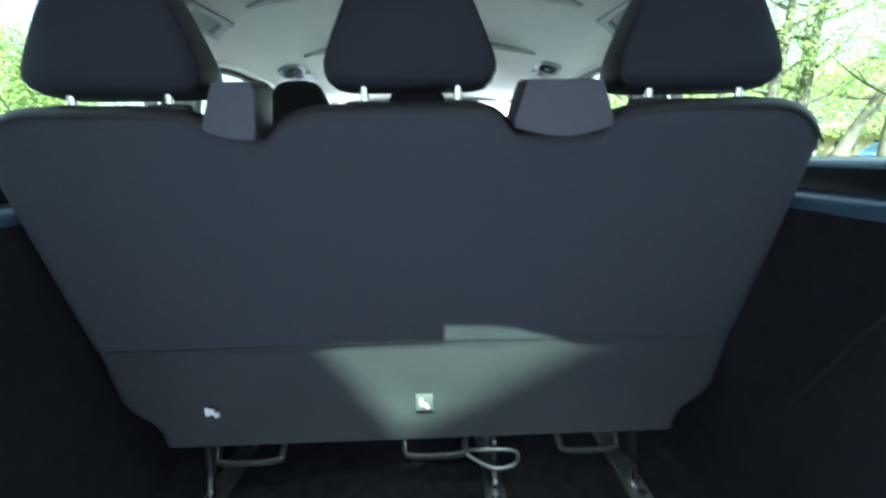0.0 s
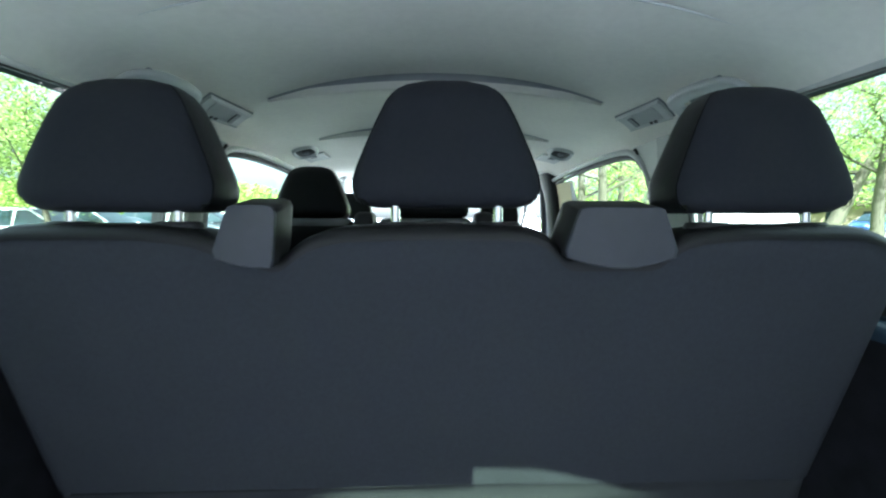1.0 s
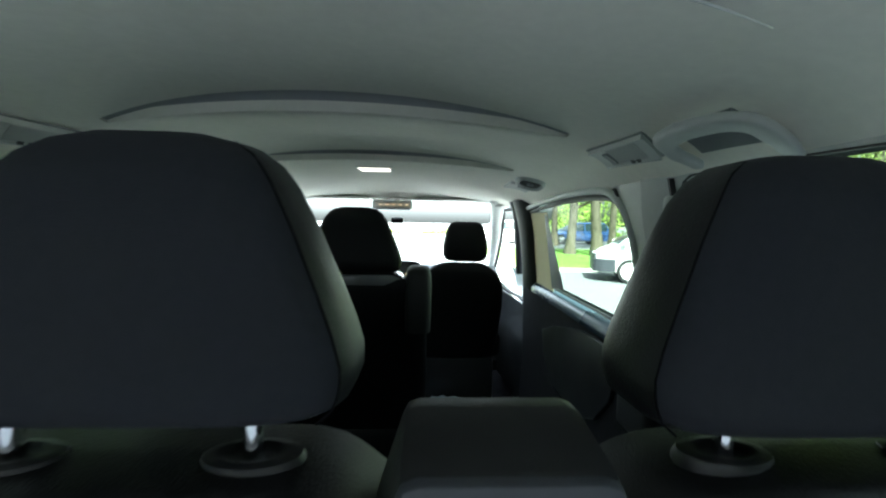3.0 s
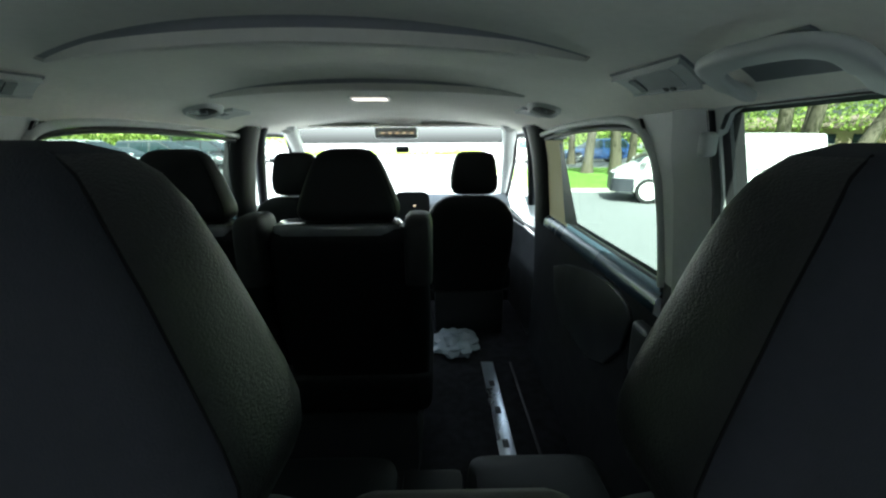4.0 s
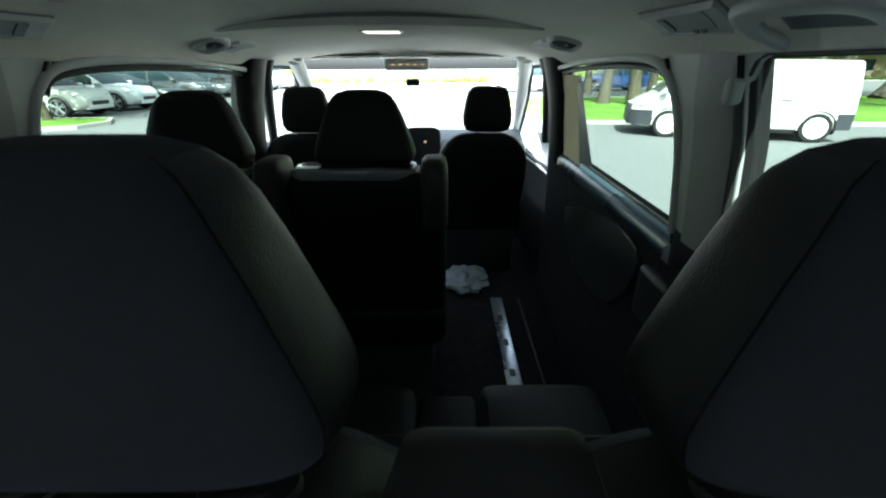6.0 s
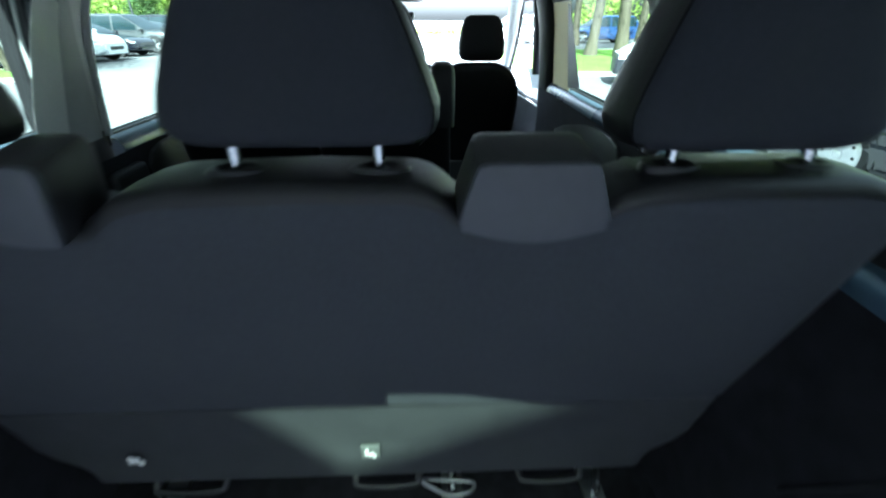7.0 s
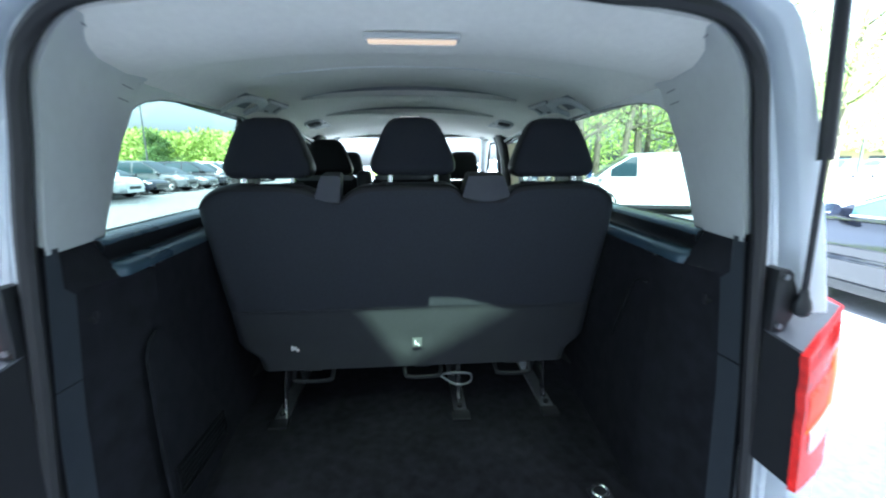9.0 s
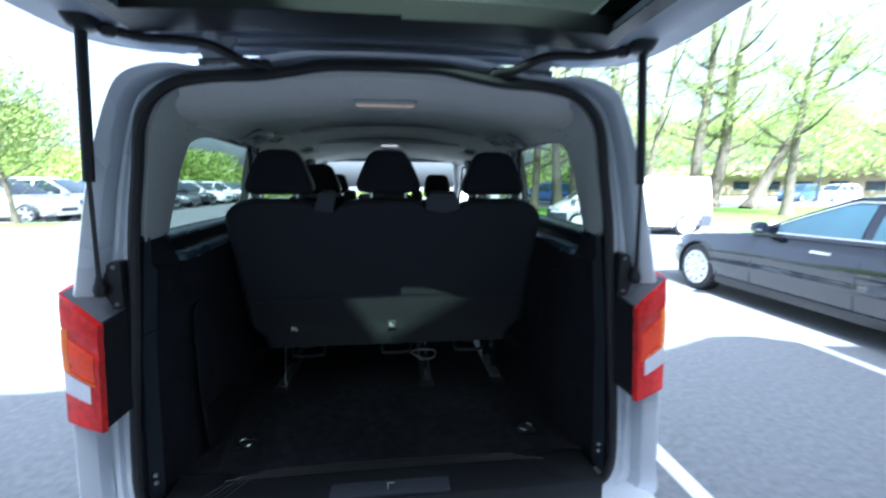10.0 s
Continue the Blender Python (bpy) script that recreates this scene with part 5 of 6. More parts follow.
part("channel", box(0.438, 0.498, 1.2, 2.32, FLOOR + 0.002, FLOOR + 0.010, 0.002), M_TRACK, track)
for k in range(5):
    part("slot", box(0.456, 0.480, 1.30 + 0.20 * k, 1.345 + 0.20 * k, FLOOR + 0.0102, FLOOR + 0.0112), M_BLACK, track)
part("edge_strip", box(0.582, 0.592, 1.2, 2.32, FLOOR + 0.002, FLOOR + 0.008, 0.002), M_DARKSTEEL, track)
bag = bmesh.new()
bmesh.ops.create_icosphere(bag, subdivisions=4, radius=1.0)
for v in bag.verts:
    n1 = noise.noise(v.co * 2.3) * 0.35 + noise.noise(v.co * 6) * 0.16
    v.co = Vector((0.31 + v.co.x * 0.12 * (1 + n1), 2.50 + v.co.y * 0.15 * (1 + n1), max(FLOOR + 0.003, FLOOR + 0.03 + v.co.z * 0.04 * (1 + 1.5 * n1))))
tagged(part("plastic_bag", bag, M_BAG, None, "crumpled clear plastic bag lying on the van floor", flat_deg=20), category="plastic bag")
sheet_paper = part("window_sheet", sheet(lambda y, z: (half(y, z) - 0.004 + 0.004 * math.sin(8 * z), y, z), span(2.19, 2.485, 6), span(1.27, 1.655, 8), thick=(-0.0015, 0, 0)), M_PAPER, None, "beige paper sheet stuck inside the side window")
tagged(sheet_paper, category="paper sheet")
flap_bm = loft([[(half(2.2, 1.63) - 0.012, 2.215, 1.645), (half(2.2, 1.63) - 0.012, 2.18, 1.64), (half(2.1, 1.32) - 0.03, 1.985, 1.33), (half(2.2, 1.29) - 0.012, 2.205, 1.30)], [(half(2.2, 1.63) - 0.0105, 2.215, 1.645), (half(2.2, 1.63) - 0.0105, 2.18, 1.64), (half(2.1, 1.32) - 0.0285, 1.985, 1.33), (half(2.2, 1.29) - 0.0105, 2.205, 1.30)]])
part("folded_edge", flap_bm, M_TRIM_DARK, sheet_paper, "grey folded back edge", smooth=False)

# ---- ground and car park ----
part_ground = part("ground", sheet(lambda x, y: (x, y, 0.0), span(-300, 300, 30), span(-200, 400, 30)), M_ASPHALT, None, "pale grey asphalt car park", smooth=False)
tagged(part_ground, category="ground", kind="structure")
for x in (-3.5, -1.0, 1.5, 4.0, 6.5, 9.0):
    tagged(part("bay_line", box(x - 0.05, x + 0.05, -1.6, 3.4, 0.0, 0.004), M_PAINT, None, "worn white painted parking bay line", smooth=False), category="bay line", kind="structure", group="bay lines")

# unseen block added behind the van: shades its rear, and its notch shapes the sun patch on the bench
blocker_outline = [(-22, 0), (24, 0), (24, 8.0), (6.0, 8.1), (4.1, 8.42), (3.62, 8.80), (3.2, 8.84), (2.5, 8.5), (1.96, 8.45), (-0.05, 7.49), (-0.78, 8.45), (-2.6, 8.2), (-22, 8.2)]
blocker = thing("showroom_building", "unseen block behind the van, added to shade it and shape a sun patch", "building")
part("wall", prism(blocker_outline, "y", -13.0, -5.0), M_BLOCKER, blocker, smooth=False)

# ---- vehicles in the car park ----


def wheel(parent, x, y, r, side, rim_m=None, width=0.21, disc=False):
    """A wheel with tyre, rim, spokes and hub; side: which way its face looks."""
    xs_, rows = [(-width / 2, 0.72), (-width / 2, 0.93), (-width * 0.38, 1.0), (width * 0.38, 1.0), (width / 2, 0.93), (width / 2, 0.72)], []
    circ = span(0, 2 * math.pi, 28)[:-1]
    tyre = part("wheel", loft([[(x + dx, y + r * s * math.cos(t), r + r * s * math.sin(t)) for t in circ] for dx, s in xs_], True, True), M_TYRE, parent, flat_deg=40)
    fx = x + side * width * 0.46
    rim = bmesh.new()
    loft([[(fx + dx * side, y + r * s * math.cos(t), r + r * s * math.sin(t)) for t in circ] for s, dx in ((0.73, 0.012), (0.70, 0.014), (0.64, -0.02), (0.63, -0.05))], True, False, rim)
    if disc:
        loft([[(fx + dx * side, y + r * s * math.cos(t), r + r * s * math.sin(t)) for t in circ] for s, dx in ((0.70, 0.010), (0.62, 0.018), (0.46, 0.026), (0.30, 0.016), (0.2, 0.018))], True, True, rim)
        for k in range(10):
            a = 2 * math.pi * k / 10
            part("vent_hole", tube([(fx + side * 0.014, y + r * 0.54 * math.cos(a), r + r * 0.54 * math.sin(a)), (fx + side * 0.0245, y + r * 0.54 * math.cos(a), r + r * 0.54 * math.sin(a))], r * 0.055, 8), M_TYRE, tyre)
    for k in range(0 if disc else 5):
        a = 2 * math.pi * k / 5 + 0.3
        for da in (-0.16, 0.16):
            p, q = Vector((fx + side * 0.012, y + r * 0.08 * math.cos(a + da), r + r * 0.08 * math.sin(a + da))), Vector((fx, y + r * 0.68 * math.cos(a + da), r + r * 0.68 * math.sin(a + da)))
            tube([p, q], 0.022, 6, rim)
    loft([[(fx + dx * side, y + r * s * math.cos(t), r + r * s * math.sin(t)) for t in circ[::2]] for s, dx in ((0.16, -0.01), (0.15, 0.03), (0.06, 0.036))], True, True, rim)
    part("rim", rim, rim_m or M_RIM, tyre, flat_deg=40)
    return tyre


def vehicle(name, label, category, m, spec, paint, group=""):
    """A parked vehicle, nose along its own +y: lower body, cabin, panes, wheels, lamps, mirrors."""
    car = thing(name, label, category, m, group)
    L, W, R = spec["length"], spec["width"], spec["wheel"]
    nose, tail = L / 2, -L / 2
    fa, ra = nose - spec["front_over"], tail + spec["rear_over"]

    def hw(y):
        t = (y - tail) / L
        return W / 2 * lerp_table(t, [(0, 0.80), (0.025, 0.90), (0.1, 0.975), (0.3, 1.0), (0.72, 1.0), (0.9, 0.955), (0.965, 0.86), (1, 0.70)])

    def low(y):
        t = (y - tail) / L
        return lerp_table(t, [(0, 0.42), (0.05, 0.28), (0.15, 0.22), (0.85, 0.22), (0.95, 0.26), (1, 0.40)])

    top = lambda y: lerp_table((y - tail) / L, spec["deck"])
    rows = []
    for y in sorted(set(span(tail, nose, 40))):
        w, z0, z1 = hw(y), low(y), top(y)
        rise = lambda t: z0 + (z1 - z0) * t
        sec = [(-w * 0.8, z0), (-w * 0.97, z0 + 0.06), (-w * 0.985, rise(0.22)), (-w, rise(0.36)), (-w * 0.988, rise(0.42)), (-w * 0.986, rise(0.56)), (-w * 0.985, rise(0.64)), (-w * 0.968, rise(0.70)), (-w * 0.945, rise(0.82)), (-w * 0.92, z1 - 0.045), (-w * 0.885, z1 - 0.012), (-w * 0.6, z1), (0, z1 + 0.012)]
        sec = sec + [(-a, b) for a, b in reversed(sec[:-1])]
        rows.append([(a, y, b) for a, b in sec])
    part("body", loft(rows), paint, car, flat_deg=32)
    # cabin
    cab, roof = spec["cabin"], spec["height"]
    y_a, y_b, y_c, y_d = [tail + L * t for t in cab]  # rear foot, rear roof, front roof, front foot
    inset = spec.get("inset", 0.2)

    def cabin_x(y, z):
        zb = top(y)
        t = max(0.0, min(1.0, (z - zb) / (roof - zb)))
        return hw(y) * 0.93 - inset * t ** 1.25 * (W / 1.85)

    def roof_z(y):
        if y <= y_b:
            s = (y - y_a) / (y_b - y_a)
            return top(y) + (roof - 0.03 - top(y)) * s ** 0.9
        if y >= y_c:
            s = (y_d - y) / (y_d - y_c)
            return top(y) + (roof - 0.03 - top(y)) * s ** 0.92
        s = (y - y_b) / (y_c - y_b)
        return roof - 0.03 + 0.03 * math.sin(math.pi * s)

    rows = []
    for y in span(y_a, y_b, 6) + span(y_b, y_c, 10)[1:] + span(y_c, y_d, 6)[1:]:
        zb, zt = top(y) - 0.03, roof_z(y)
        sec = []
        for t in (0, 0.3, 0.6, 0.85, 0.96):
            z = zb + (zt - zb) * t
            sec.append((-cabin_x(y, z), z))
        sec.append((-cabin_x(y, zt) * 0.86, zt + 0.004))
        sec.append((0, zt + 0.02))
        sec = sec + [(-a, b) for a, b in reversed(sec[:-1])]
        rows.append([(a, y, b) for a, b in sec])
    part("cabin", loft(rows), paint, car, flat_deg=32)
    # panes
    gap = 0.05
    for side in (-1, 1):
        for y0, y1 in spec["panes"]:
            ya, yb = tail + L * y0, tail + L * y1

            def pane_pt(u, v):
                y = ya + (yb - ya) * u
                zb = top(y) + 0.035
                zt = max(zb + 0.01, min(roof_z(y) - gap, roof - 0.10))
                z = zb + (zt - zb) * v
                return (side * (cabin_x(y, z) + 0.006), y, z)

            part("side_window", sheet(pane_pt, span(0, 1, 8), span(0, 1, 5)), spec.get("glass", M_CARGLASS), car, flat_deg=60)
        if spec.get("chrome"):
            ya, yb = tail + L * spec["panes"][0][0], tail + L * spec["panes"][-1][1]
            belt = [(side * (cabin_x(y, top(y) + 0.02) + 0.008), y, top(y) + 0.022) for y in span(ya, yb, 16)]
            part("belt_trim", tube(belt, 0.011, 6), M_CHROME, car)
            arch = [(side * (cabin_x(y, min(roof_z(y) - gap, roof - 0.10)) + 0.008), y, max(top(y) + 0.03, min(roof_z(y) - gap, roof - 0.10) + 0.008)) for y in span(ya, yb, 24)]
            part("window_trim", tube(arch, 0.009, 6), M_CHROME, car)
        part("mirror", loft([[(side * (cabin_x(y_d - 0.2, top(y_d)) + 0.10 + hx * math.cos(t)), y_d - 0.18 + dy, top(y_d) + 0.09 + 0.075 * s * math.sin(t)) for t in span(0, 2 * math.pi, 14)[:-1]] for dy, s, hx in ((-0.06, 0.9, 0.10), (-0.03, 1.0, 0.115), (0.05, 0.8, 0.09), (0.09, 0.3, 0.04))]), paint, car)
        for k, ydoor in enumerate(spec["handles"]):
            y = tail + L * ydoor
            part("door_handle", box(side * (hw(y) * 0.948) - 0.015, side * (hw(y) * 0.948) + 0.015, y - 0.11, y + 0.11, top(y) - 0.16, top(y) - 0.13, 0.008), spec.get("handle_m", M_CHROME), car)
        for ydoor in spec["seams"]:
            y = tail + L * ydoor
            part("door_seam", sheet(lambda a, b: (side * (hw(y) * lerp_table(b, [(0, 0.985), (0.28, 1.0), (0.38, 0.989), (0.62, 0.986), (0.7, 0.968), (1, 0.92)]) + 0.002), y + a, low(y) + 0.08 + (top(y) - 0.05 - low(y) - 0.08) * b), [-0.004, 0.004], span(0, 1, 6)), M_BLACK, car)
        part("sill_trim", box(side * hw(0) * 0.975 - 0.03, side * hw(0) * 0.975 + 0.03, ra + R * 1.2, fa - R * 1.2, 0.20, 0.30, 0.02), spec.get("sill_m", M_BLACK), car)
        for y in (fa, ra):
            part("wheel_arch", loft([[(side * (hw(y) * dx), y + R * s * 1.17 * math.cos(t), max(0.2, R + R * s * 1.17 * math.sin(t))) for t in span(0, 2 * math.pi, 28)[:-1]] for dx, s in ((0.8, 1.0), (1.004, 1.0), (1.008, 0.97), (0.82, 0.9))]), M_BLACK, car)
            wheel(car, side * (hw(y) - 0.095), y, R, side, spec.get("rim_m"), disc=spec.get("disc", False))
        # lamps
        part("headlamp", loft([[(side * hw(nose - 0.03 - d) * s, nose - d * 0.9 - 0.012, top(nose - 0.25) - 0.17 + z) for s, d, z in ((0.60, 0.02, 0.0), (0.9, 0.10, 0.02), (1.006, 0.30, 0.05), (1.0, 0.30, 0.10), (0.9, 0.14, 0.10), (0.62, 0.05, 0.07))], [(side * hw(nose - 0.15) * s * 0.9, nose - d - 0.25, top(nose - 0.25) - 0.15 + z) for s, d, z in ((0.60, 0.02, 0.0), (0.9, 0.08, 0.02), (0.95, 0.3, 0.05), (0.95, 0.30, 0.10), (0.9, 0.12, 0.10), (0.62, 0.05, 0.07))]]), M_WHITELENS, car)
        part("rear_lamp", box(side * hw(tail + 0.03) * 0.86 - 0.06, side * hw(tail + 0.03) * 0.86 + 0.06, tail - 0.006, tail + 0.15, top(tail) - 0.28, top(tail) - 0.08, 0.02), M_RED, car)
    def screen(y0, y1, nm):
        f = lambda u, v: (u * (cabin_x(y0 + (y1 - y0) * v, roof_z(y0 + (y1 - y0) * v)) - 0.06), y0 + (y1 - y0) * v, roof_z(y0 + (y1 - y0) * v) + 0.026 - 0.014 * u * u)
        part(nm, sheet(f, span(-1, 1, 8), span(0.05, 0.92, 6)), M_CARGLASS, car, flat_deg=60)
    screen(y_d, y_c, "windscreen")
    if spec.get("rear_glass", True):
        screen(y_a, y_b, "rear_window")
    part("grille", box(-hw(nose - 0.1) * 0.55, hw(nose - 0.1) * 0.55, nose - 0.12, nose + 0.012, top(nose) - 0.30, top(nose) - 0.10, 0.02), M_BLACK, car)
    part("front_bumper", box(-hw(nose - 0.1) * 0.8, hw(nose - 0.1) * 0.8, nose - 0.25, nose + 0.02, 0.28, spec.get("bumper_top", 0.45), 0.04), spec.get("bumper_m", paint), car)
    part("rear_bumper", box(-hw(tail + 0.1) * 0.92, hw(tail + 0.1) * 0.92, tail - 0.02, tail + 0.25, 0.32, spec.get("bumper_top", 0.56), 0.05), spec.get("bumper_m", paint), car)
    if spec.get("cladding"):
        top_z = spec["cladding"]
        for side in (-1, 1):
            for y0, y1, nm in ((fa + R * 1.12, nose, "front_cladding"), (tail, ra - R * 1.12, "rear_cladding")):
                part(nm, sheet(lambda y, z: (side * (hw(y) * 1.003 + 0.012), y, z), span(y0, y1, 8), span(low(0.0) + 0.08, top_z, 4), thick=(-side * 0.03, 0, 0)), spec["bumper_m"], car, flat_deg=50)
        part("front_cladding", sheet(lambda u, z: (u * hw(nose), nose + 0.014 - 0.02 * u * u, z), span(-1, 1, 8), span(0.32, top_z + 0.12, 5), thick=(0, -0.05, 0)), spec["bumper_m"], car, flat_deg=50)
    return car


SEDAN = dict(length=4.9, width=1.86, height=1.45, wheel=0.335, front_over=0.88, rear_over=1.08, deck=[(0, 0.92), (0.04, 0.98), (0.16, 1.0), (0.3, 0.98), (0.58, 0.95), (0.66, 0.93), (0.9, 0.80), (0.97, 0.70), (1, 0.60)],
             cabin=(0.04, 0.20, 0.425, 0.645), panes=((0.13, 0.375), (0.395, 0.575)), handles=(0.27, 0.465), seams=(0.385, 0.63, 0.18), inset=0.22, glass=M_SKYGLASS, chrome=True, rim_m=M_RIM, disc=True)
SUV = dict(length=5.1, width=1.97, height=1.80, wheel=0.385, front_over=0.88, rear_over=1.10, deck=[(0, 0.98), (0.03, 1.06), (0.3, 1.06), (0.66, 1.04), (0.74, 1.04), (0.92, 0.96), (0.98, 0.82), (1, 0.68)],
           cabin=(0.005, 0.09, 0.53, 0.76), panes=((0.07, 0.21), (0.225, 0.43), (0.45, 0.67)), handles=(0.28, 0.48), seams=(0.44, 0.70, 0.22), inset=0.2)
CARGO = dict(length=4.80, width=1.93, height=1.81, wheel=0.335, front_over=0.92, rear_over=0.74, deck=[(0, 1.02), (0.02, 1.08), (0.66, 1.08), (0.80, 1.08), (0.90, 1.0), (0.965, 0.84), (1, 0.66)],
             cabin=(0.0, 0.025, 0.66, 0.88), panes=((0.635, 0.79),), handles=(0.62, 0.3), seams=(0.615, 0.80, 0.33), inset=0.13, bumper_m=M_PLASTIC, bumper_top=0.64, cladding=0.66, sill_m=M_BLACK, handle_m=M_BLACK, rear_glass=False, rim_m=M_WHITEPAINT, disc=True)

vehicle("sedan", "glossy black sedan parked in the next bay", "car", pose(5.36, 2.75, 0), SEDAN, M_BLACKPAINT)
head = math.degrees(math.atan2(0.95, -2.95)) - 90
fwd = Vector((-2.95, 0.95, 0)).normalized()
mid = Vector((5.9, 11.5, 0)) + Vector((-fwd.y, fwd.x, 0)) * -0.86 - fwd * (4.80 / 2 - 0.92)
vehicle("cargo_van", "white panel van parked beside the grass verge", "van", pose(mid.x, mid.y, 0, 0, 0, head), CARGO, M_WHITEPAINT)
row = [(SUV, M_WHITEPAINT, "white"), (SUV, M_SILVER, "silver"), (SEDAN, M_BLACKPAINT, "black"), (SUV, M_GREYPAINT, "dark grey"), (SEDAN, M_GREYPAINT, "dark grey"), (SUV, M_BLACKPAINT, "black"), (SUV, M_WHITEPAINT, "white"), (SEDAN, M_GREYPAINT, "dark grey"), (SUV, M_WHITEPAINT, "white"), (SUV, M_GREYPAINT, "dark grey")]
for k, (sp, pt, col) in enumerate(row):
    vehicle("parked_car", f"{col} car in the row beyond the drive", "car", pose(-15.6 + 0.12 * math.sin(k * 2.1), 17.3 + 2.75 * k, 0, 0, 0, -90), sp, pt, "row of parked cars")
vehicle("parked_car", "black car parked behind the white one", "car", pose(-21.4, 17.0, 0, 0, 0, -90), SUV, M_BLACKPAINT, "row of parked cars")
for x, y, pt, col, a in ((-29.3, 22.0, M_GREYPAINT, "dark grey", -90), (41.5, 37.5, M_BLUEPAINT, "blue", 110), (47.0, 38.5, M_WHITEPAINT, "white", 100), (6.0, 33.0, M_WHITEPAINT, "white", 90), (13.0, 34.5, M_BLUEPAINT, "blue", 92)):
    vehicle("parked_car", f"{col} car far off under the trees", "car", pose(x, y, 0, 0, 0, a), SUV, pt, "cars far off")

# ---- verges, kerbs, trees ----


def verge(name, poly, label):
    top = part(name, prism(poly, "z", 0.0, 0.11, 0.02), M_GRASS, None, label)
    tagged(top, category="grass verge", kind="structure")
    n = len(poly)
    rim = bmesh.new()
    c = Vector((sum(p[0] for p in poly) / n, sum(p[1] for p in poly) / n))
    outp = [Vector(p) + (Vector(p) - c).normalized() * 0.14 for p in poly]
    loft([[(p.x, p.y, 0.0) for p in outp], [(p.x, p.y, 0.12) for p in outp], [(p[0], p[1], 0.125) for p in poly], [(p[0], p[1], 0.0) for p in poly]], True, False, rim)
    tagged(part("kerb", rim, M_KERB, None, "pale concrete kerb round the grass", smooth=False), category="kerb", kind="structure")


# the open van's own wheels and underside
for side in (-1, 1):
    for y in (0.95, 4.05):
        wheel(van, side * 0.80, y, 0.33, side)
part("underbody", box(-0.80, 0.80, 0.15, 4.6, 0.24, 0.50, 0.03), M_BLACK, van)
verge("grass_verge", [(3.2, 14.3), (9, 13.9), (13, 13.4), (40, 14.0), (42, 26), (3.2, 25)], "bright green grass verge with trees")
verge("grass_island", [(-34, 13.1), (-12.0, 12.9), (-11.1, 13.4), (-10.9, 14.5), (-11.6, 15.6), (-34, 15.9)], "small grass island by the parked cars")
verge("grass_bank", [(-80, 52), (-22, 52), (-24, 75), (-90, 75)], "grass at the far edge of the car park")
verge("grass_bank", [(22, 52), (70, 52), (80, 75), (24, 75)], "grass at the far edge of the car park")


def grow(base, height, lean, spread, rng, limbs=7, trunk_r=0.2, fork=0.3):
    """The bars of a tree: rows of points with a radius, and the ends where leaves sit."""
    bars, ends = [], []
    top = base + Vector((lean[0], lean[1], height))
    tr = smooth_line([base, base.lerp(top, 0.3) + Vector((rng.uniform(-0.2, 0.2), rng.uniform(-0.2, 0.2), 0)), base.lerp(top, 0.65) + Vector((rng.uniform(-0.3, 0.3), rng.uniform(-0.3, 0.3), 0)), top], 5)
    bars.append((tr, trunk_r, trunk_r * 0.3))
    for k in range(limbs):
        t = fork + (0.97 - fork) * (k + rng.random() * 0.8) / limbs
        p = tr[min(len(tr) - 1, int(t * (len(tr) - 1)))]
        a = 2.4 * k + rng.uniform(-0.5, 0.5)
        ln = spread * (1.1 - 0.55 * t) * rng.uniform(0.75, 1.15)
        q = p + Vector((math.cos(a) * ln, math.sin(a) * ln, ln * rng.uniform(0.35, 0.9)))
        md = p.lerp(q, 0.5) + Vector((0, 0, -0.08 * ln))
        br = smooth_line([p, md, q], 4)
        bars.append((br, trunk_r * 0.42 * (1.1 - 0.5 * t), 0.015))
        ends += br[3:]
        for j in range(3):
            p2 = br[min(len(br) - 1, 3 + 2 * j)]
            q2 = p2 + Vector((rng.uniform(-1, 1), rng.uniform(-1, 1), rng.uniform(-0.15, 0.8))) * ln * 0.5
            bars.append((smooth_line([p2, p2.lerp(q2, 0.5) + Vector((0, 0, 0.05)), q2], 3), trunk_r * 0.14, 0.008))
            ends += [p2.lerp(q2, 0.5), q2]
    ends += [top] * 3
    return bars, ends


def tree(label, x, y, height, lean, spread, count, leaf, leaf_m, seed, limbs=7, trunk_r=0.2, fork=0.3, group="trees by the verge", scatter=0.9):
    rng = random.Random(seed)
    t = thing("tree", label, "tree", pose(x, y, 0), group)
    bars, ends = grow(Vector((0, 0, 0)), height, lean, spread, rng, limbs, trunk_r, fork)
    wood = bmesh.new()
    for k, (line, r0, r1) in enumerate(bars):
        rr = (lambda s, a=r0, b=r1: a + (b - a) * s) if k else (lambda s, a=r0, b=r1: (a + (b - a) * s) * (1 + 0.5 * max(0.0, 0.08 - s) / 0.08))
        tube(line, rr, 8 if k == 0 else 5, wood)
    part("trunk", wood, M_BARK, t, flat_deg=60)
    verts, faces = [], []
    for _ in range(count):
        e = rng.choice(ends)
        c = e + Vector((rng.gauss(0, 1), rng.gauss(0, 1), rng.gauss(0, 0.7))) * scatter * 0.5
        u = Vector((rng.gauss(0, 1), rng.gauss(0, 1), rng.gauss(0, 1))).normalized()
        v = u.orthogonal().normalized()
        s = leaf * rng.uniform(0.6, 1.3)
        n = len(verts)
        verts += [c - u * s, c + v * s * 0.55, c + u * s, c - v * s * 0.5 + u.cross(v) * s * 0.25]
        faces.append((n, n + 1, n + 2, n + 3))
    me = bpy.data.meshes.new("crown")
    me.from_pydata([tuple(p) for p in verts], [], faces)
    me.materials.append(leaf_m)
    new("crown", me).parent = t
    return t


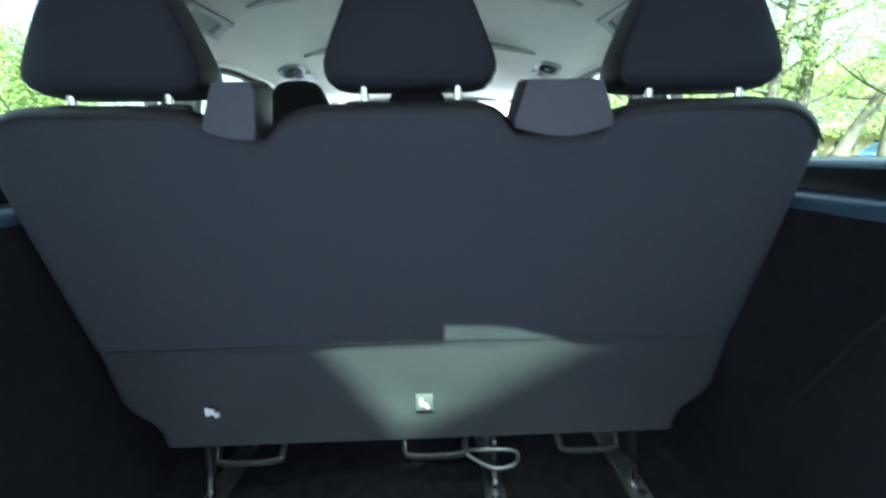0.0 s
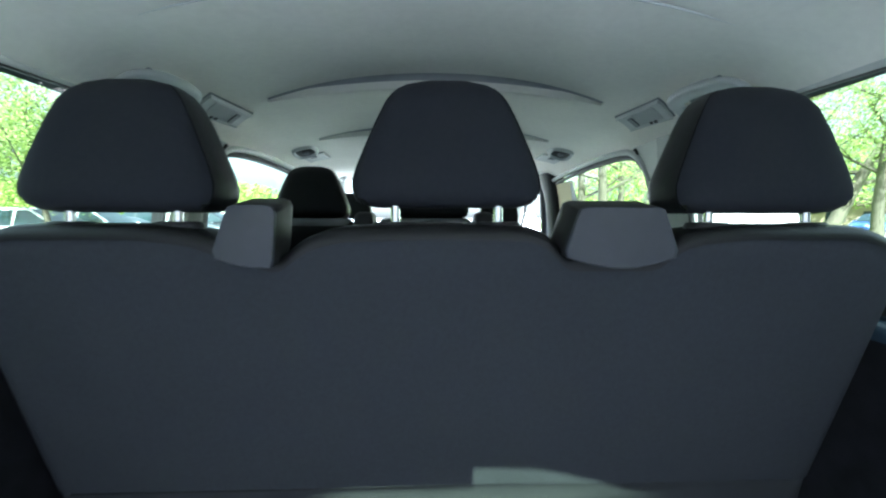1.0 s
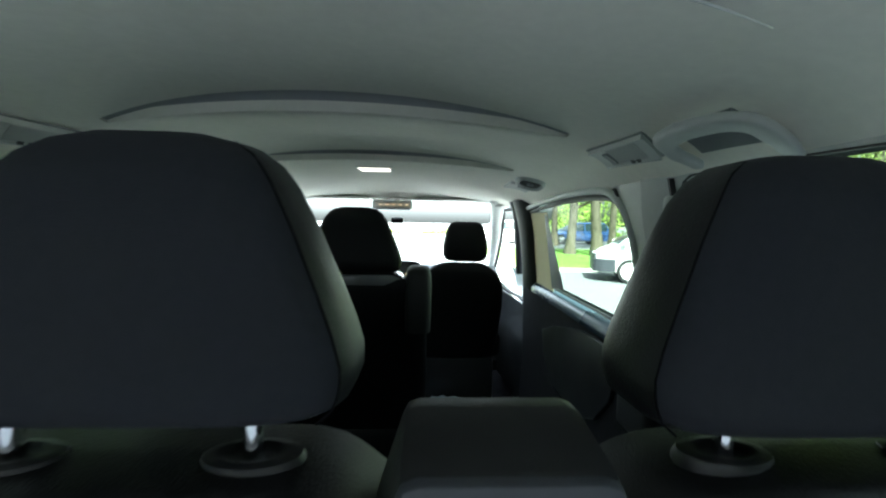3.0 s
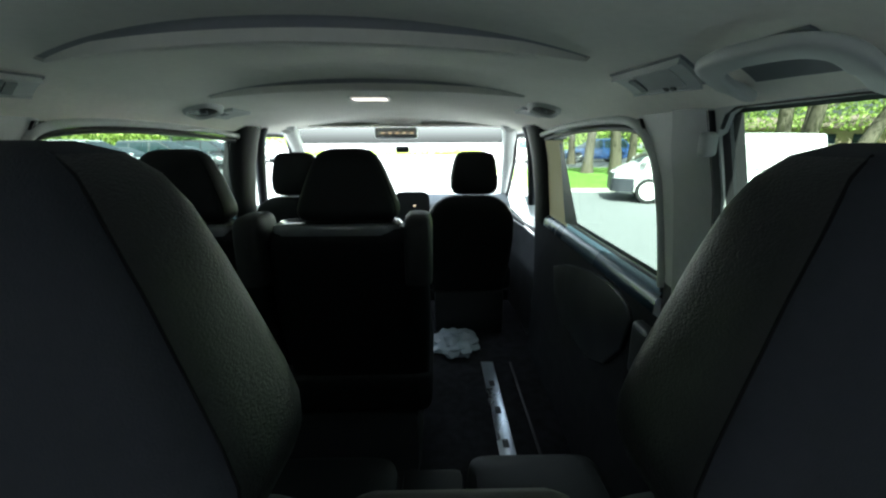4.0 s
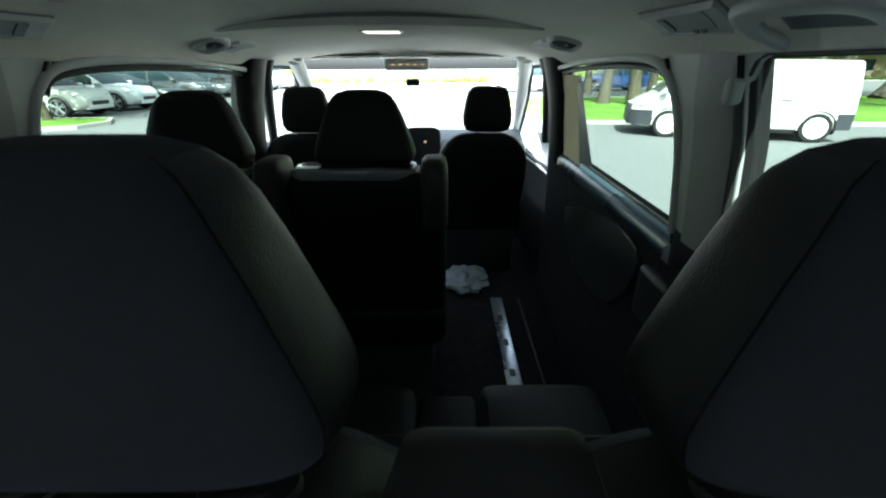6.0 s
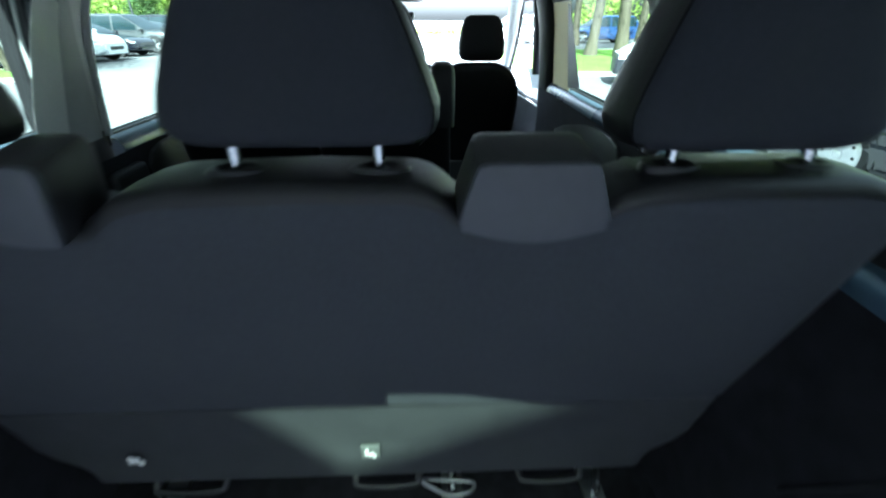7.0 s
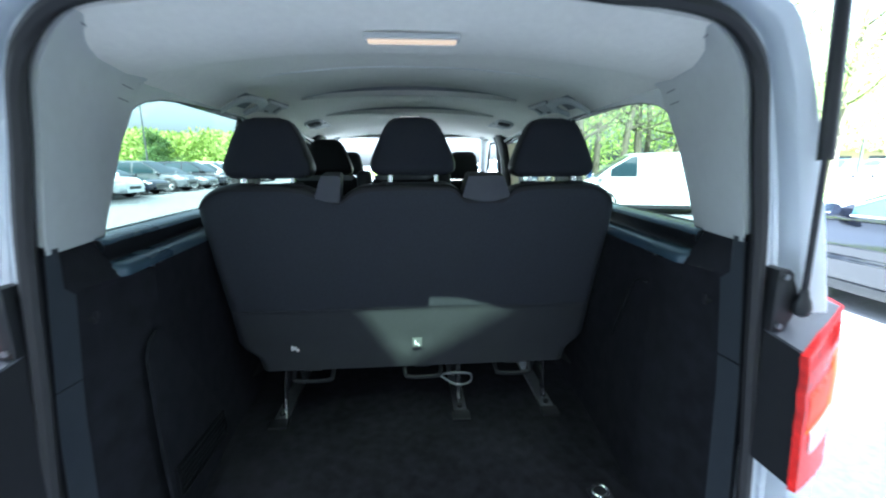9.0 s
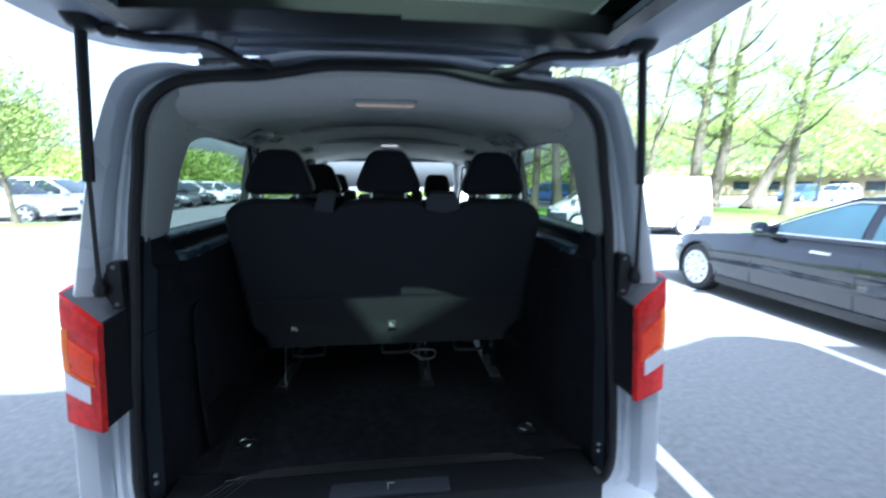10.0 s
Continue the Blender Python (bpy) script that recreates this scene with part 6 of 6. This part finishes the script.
TREES = [  # x, y, height, lean, spread, leaves, trunk
    (7.6, 21.0, 10.0, (0.4, 0.3), 3.2, 2600, 0.24), (8.7, 20.2, 11.0, (-0.3, 0.2), 3.0, 2400, 0.27), (10.9, 23.5, 11.0, (0.6, 0.0), 3.4, 2600, 0.22),
    (12.0, 22.8, 11.5, (1.4, 0.4), 3.2, 2600, 0.24), (13.6, 23.6, 11.0, (-0.5, 0.3), 3.4, 2600, 0.26), (15.2, 23.0, 10.5, (1.8, 0.2), 3.2, 2400, 0.22),
    (19.0, 23.3, 12.0, (0.5, 0.3), 4.0, 3200, 0.42), (20.5, 23.9, 12.5, (1.5, 0.0), 4.2, 3200, 0.42), (22.7, 23.2, 11.0, (6.0, 0.5), 4.2, 3600, 0.40), (31.0, 21.0, 11.0, (0.5, 0.5), 4.4, 3800, 0.33), (19.0, 17.0, 9.0, (0.8, 0.2), 3.6, 3000, 0.25)]
for k, (x, y, h, ln, sp, cnt, tr) in enumerate(TREES):
    tree("tall tree with thin spring leaves on the grass verge", x, y, h, ln, sp, int(cnt * (1.0 if k < 6 else 2.3)), 0.078, M_LEAF, 30 + k, limbs=9, trunk_r=tr, fork=0.32, scatter=1.1)
tree("small spreading tree with yellow-green leaves on the island", -13.2, 15.0, 4.6, (-0.9, 0.2), 2.9, 15000, 0.058, M_LEAF, 77, limbs=11, trunk_r=0.12, fork=0.46, group="trees by the parked cars", scatter=1.0)
tree("spreading tree with yellow-green leaves on the island", -21.6, 14.8, 6.6, (-0.4, 0.2), 3.8, 15000, 0.068, M_LEAF, 78, limbs=11, trunk_r=0.16, fork=0.38, group="trees by the parked cars", scatter=1.2)

for k, (x, y, h, sp) in enumerate(((-30.0, 27.5, 13.0, 4.6), (-38.5, 30.0, 14.0, 5.0), (-36.0, 23.5, 12.0, 4.4), (10.0, 31.0, 13.0, 4.2), (17.5, 30.0, 13.0, 4.4), (26.5, 31.0, 13.5, 4.6))):
    tree("tall tree with pale spring leaves behind the parked cars", x, y, h, (0.4, 0.2), sp, 3500 if x > 0 else 9000, 0.09, M_LEAF, 120 + k, limbs=11, trunk_r=0.24, fork=0.28, group="trees at the edge of the car park", scatter=1.5)

tree("small dark evergreen tree beside the lamp post", -27.8, 48.8, 4.7, (0.0, 0.0), 1.7, 5200, 0.10, M_LEAF_DARK, 205, limbs=16, trunk_r=0.1, fork=0.12, group="trees at the edge of the car park", scatter=0.6)

# woods round the car park
rng = random.Random(5)
verts, faces = [], []
for k in range(110000):
    a = rng.random()
    x = -120 + 240 * a
    y = 59 + 0.0015 * (x + 10) ** 2 * -1.0 + rng.uniform(-5, 9) - 0.12 * abs(x) * 0.3
    hmax = (11.0 if x > 0 else 6.0) + (3.2 if x > 0 else 1.5) * noise.noise((x * 0.06, 0, 3)) + (2.0 if x > 0 else 1.1) * noise.noise((x * 0.19, 0, 7))
    hmax *= min(1.0, max(0.05, (abs(x) - 19) / 5))
    low_z = 2.7 if x > 30 else 0.0
    z = low_z + (hmax - low_z) * (rng.random() ** 0.7)
    c = Vector((x, y + 3 * noise.noise((x * 0.3, z * 0.5, 1)), z))
    u = Vector((rng.gauss(0, 1), rng.gauss(0, 1), rng.gauss(0, 1))).normalized()
    v = u.orthogonal().normalized()
    s = rng.uniform(0.14, 0.32)
    n = len(verts)
    verts += [c - u * s, c + v * s * 0.6, c + u * s, c - v * s * 0.6 + u.cross(v) * s * 0.3]
    faces.append((n, n + 1, n + 2, n + 3))
me = bpy.data.meshes.new("far_woods")
me.from_pydata([tuple(p) for p in verts], [], faces)
me.materials.append(M_WOODS)
tagged(new("far_woods", me), "belt of bright spring woodland beyond the car park", "woods", kind="stuff")

# lamp posts
def lamp_post(x, y, h, label):
    lp = thing("street_lamp", label, "street lamp", pose(x, y, 0), "car park lamps")
    part("pole", tube([(0, 0, 0), (0, 0, h)], lambda s: 0.09 - 0.03 * s, 10), M_POLE, lp)
    part("foot", tube([(0, 0, 0), (0, 0, 0.35)], 0.22, 12), M_KERB, lp)
    for sx in (-1, 1):
        arm = part("arm", tube([(0, 0, h - 0.05), (sx * 0.5, 0, h)], 0.03, 6), M_POLE, lp)
        part("lamp_head", box(sx * 0.75 - 0.32, sx * 0.75 + 0.32, -0.16, 0.16, h - 0.05, h + 0.09, 0.03), M_POLE, arm)


lamp_post(-26.0, 43.5, 7.6, "dark double-headed car park lamp post")
lamp_post(33.5, 28.5, 8.5, "grey double-headed car park lamp post")

# low building beyond the trees
far = thing("low_building", "low tan brick building with brown roof far off", "building", pose(72, 58, 0, 0, 0, -38))
part("wall", box(-30, 30, -6, 6, 0, 3.3), M_BRICK, far, smooth=False)
part("roof", loft([[(-31, -7, 3.2), (31, -7, 3.2), (31, 7, 3.2), (-31, 7, 3.2)], [(-31, -7, 3.5), (31, -7, 3.5), (31, 7, 3.5), (-31, 7, 3.5)], [(-26, -0.5, 5.2), (26, -0.5, 5.2), (26, 0.5, 5.2), (-26, 0.5, 5.2)]]), M_ROOF, far, smooth=False)
for k in range(14):
    w = part("window", box(-27.5 + 4 * k, -25.3 + 4 * k, -6.06, -5.98, 1.0, 2.4), M_CARGLASS, far, smooth=False)
    part("frame", box(-27.6 + 4 * k, -25.2 + 4 * k, -6.1, -6.0, 0.9, 1.0), M_KERB, w, smooth=False)
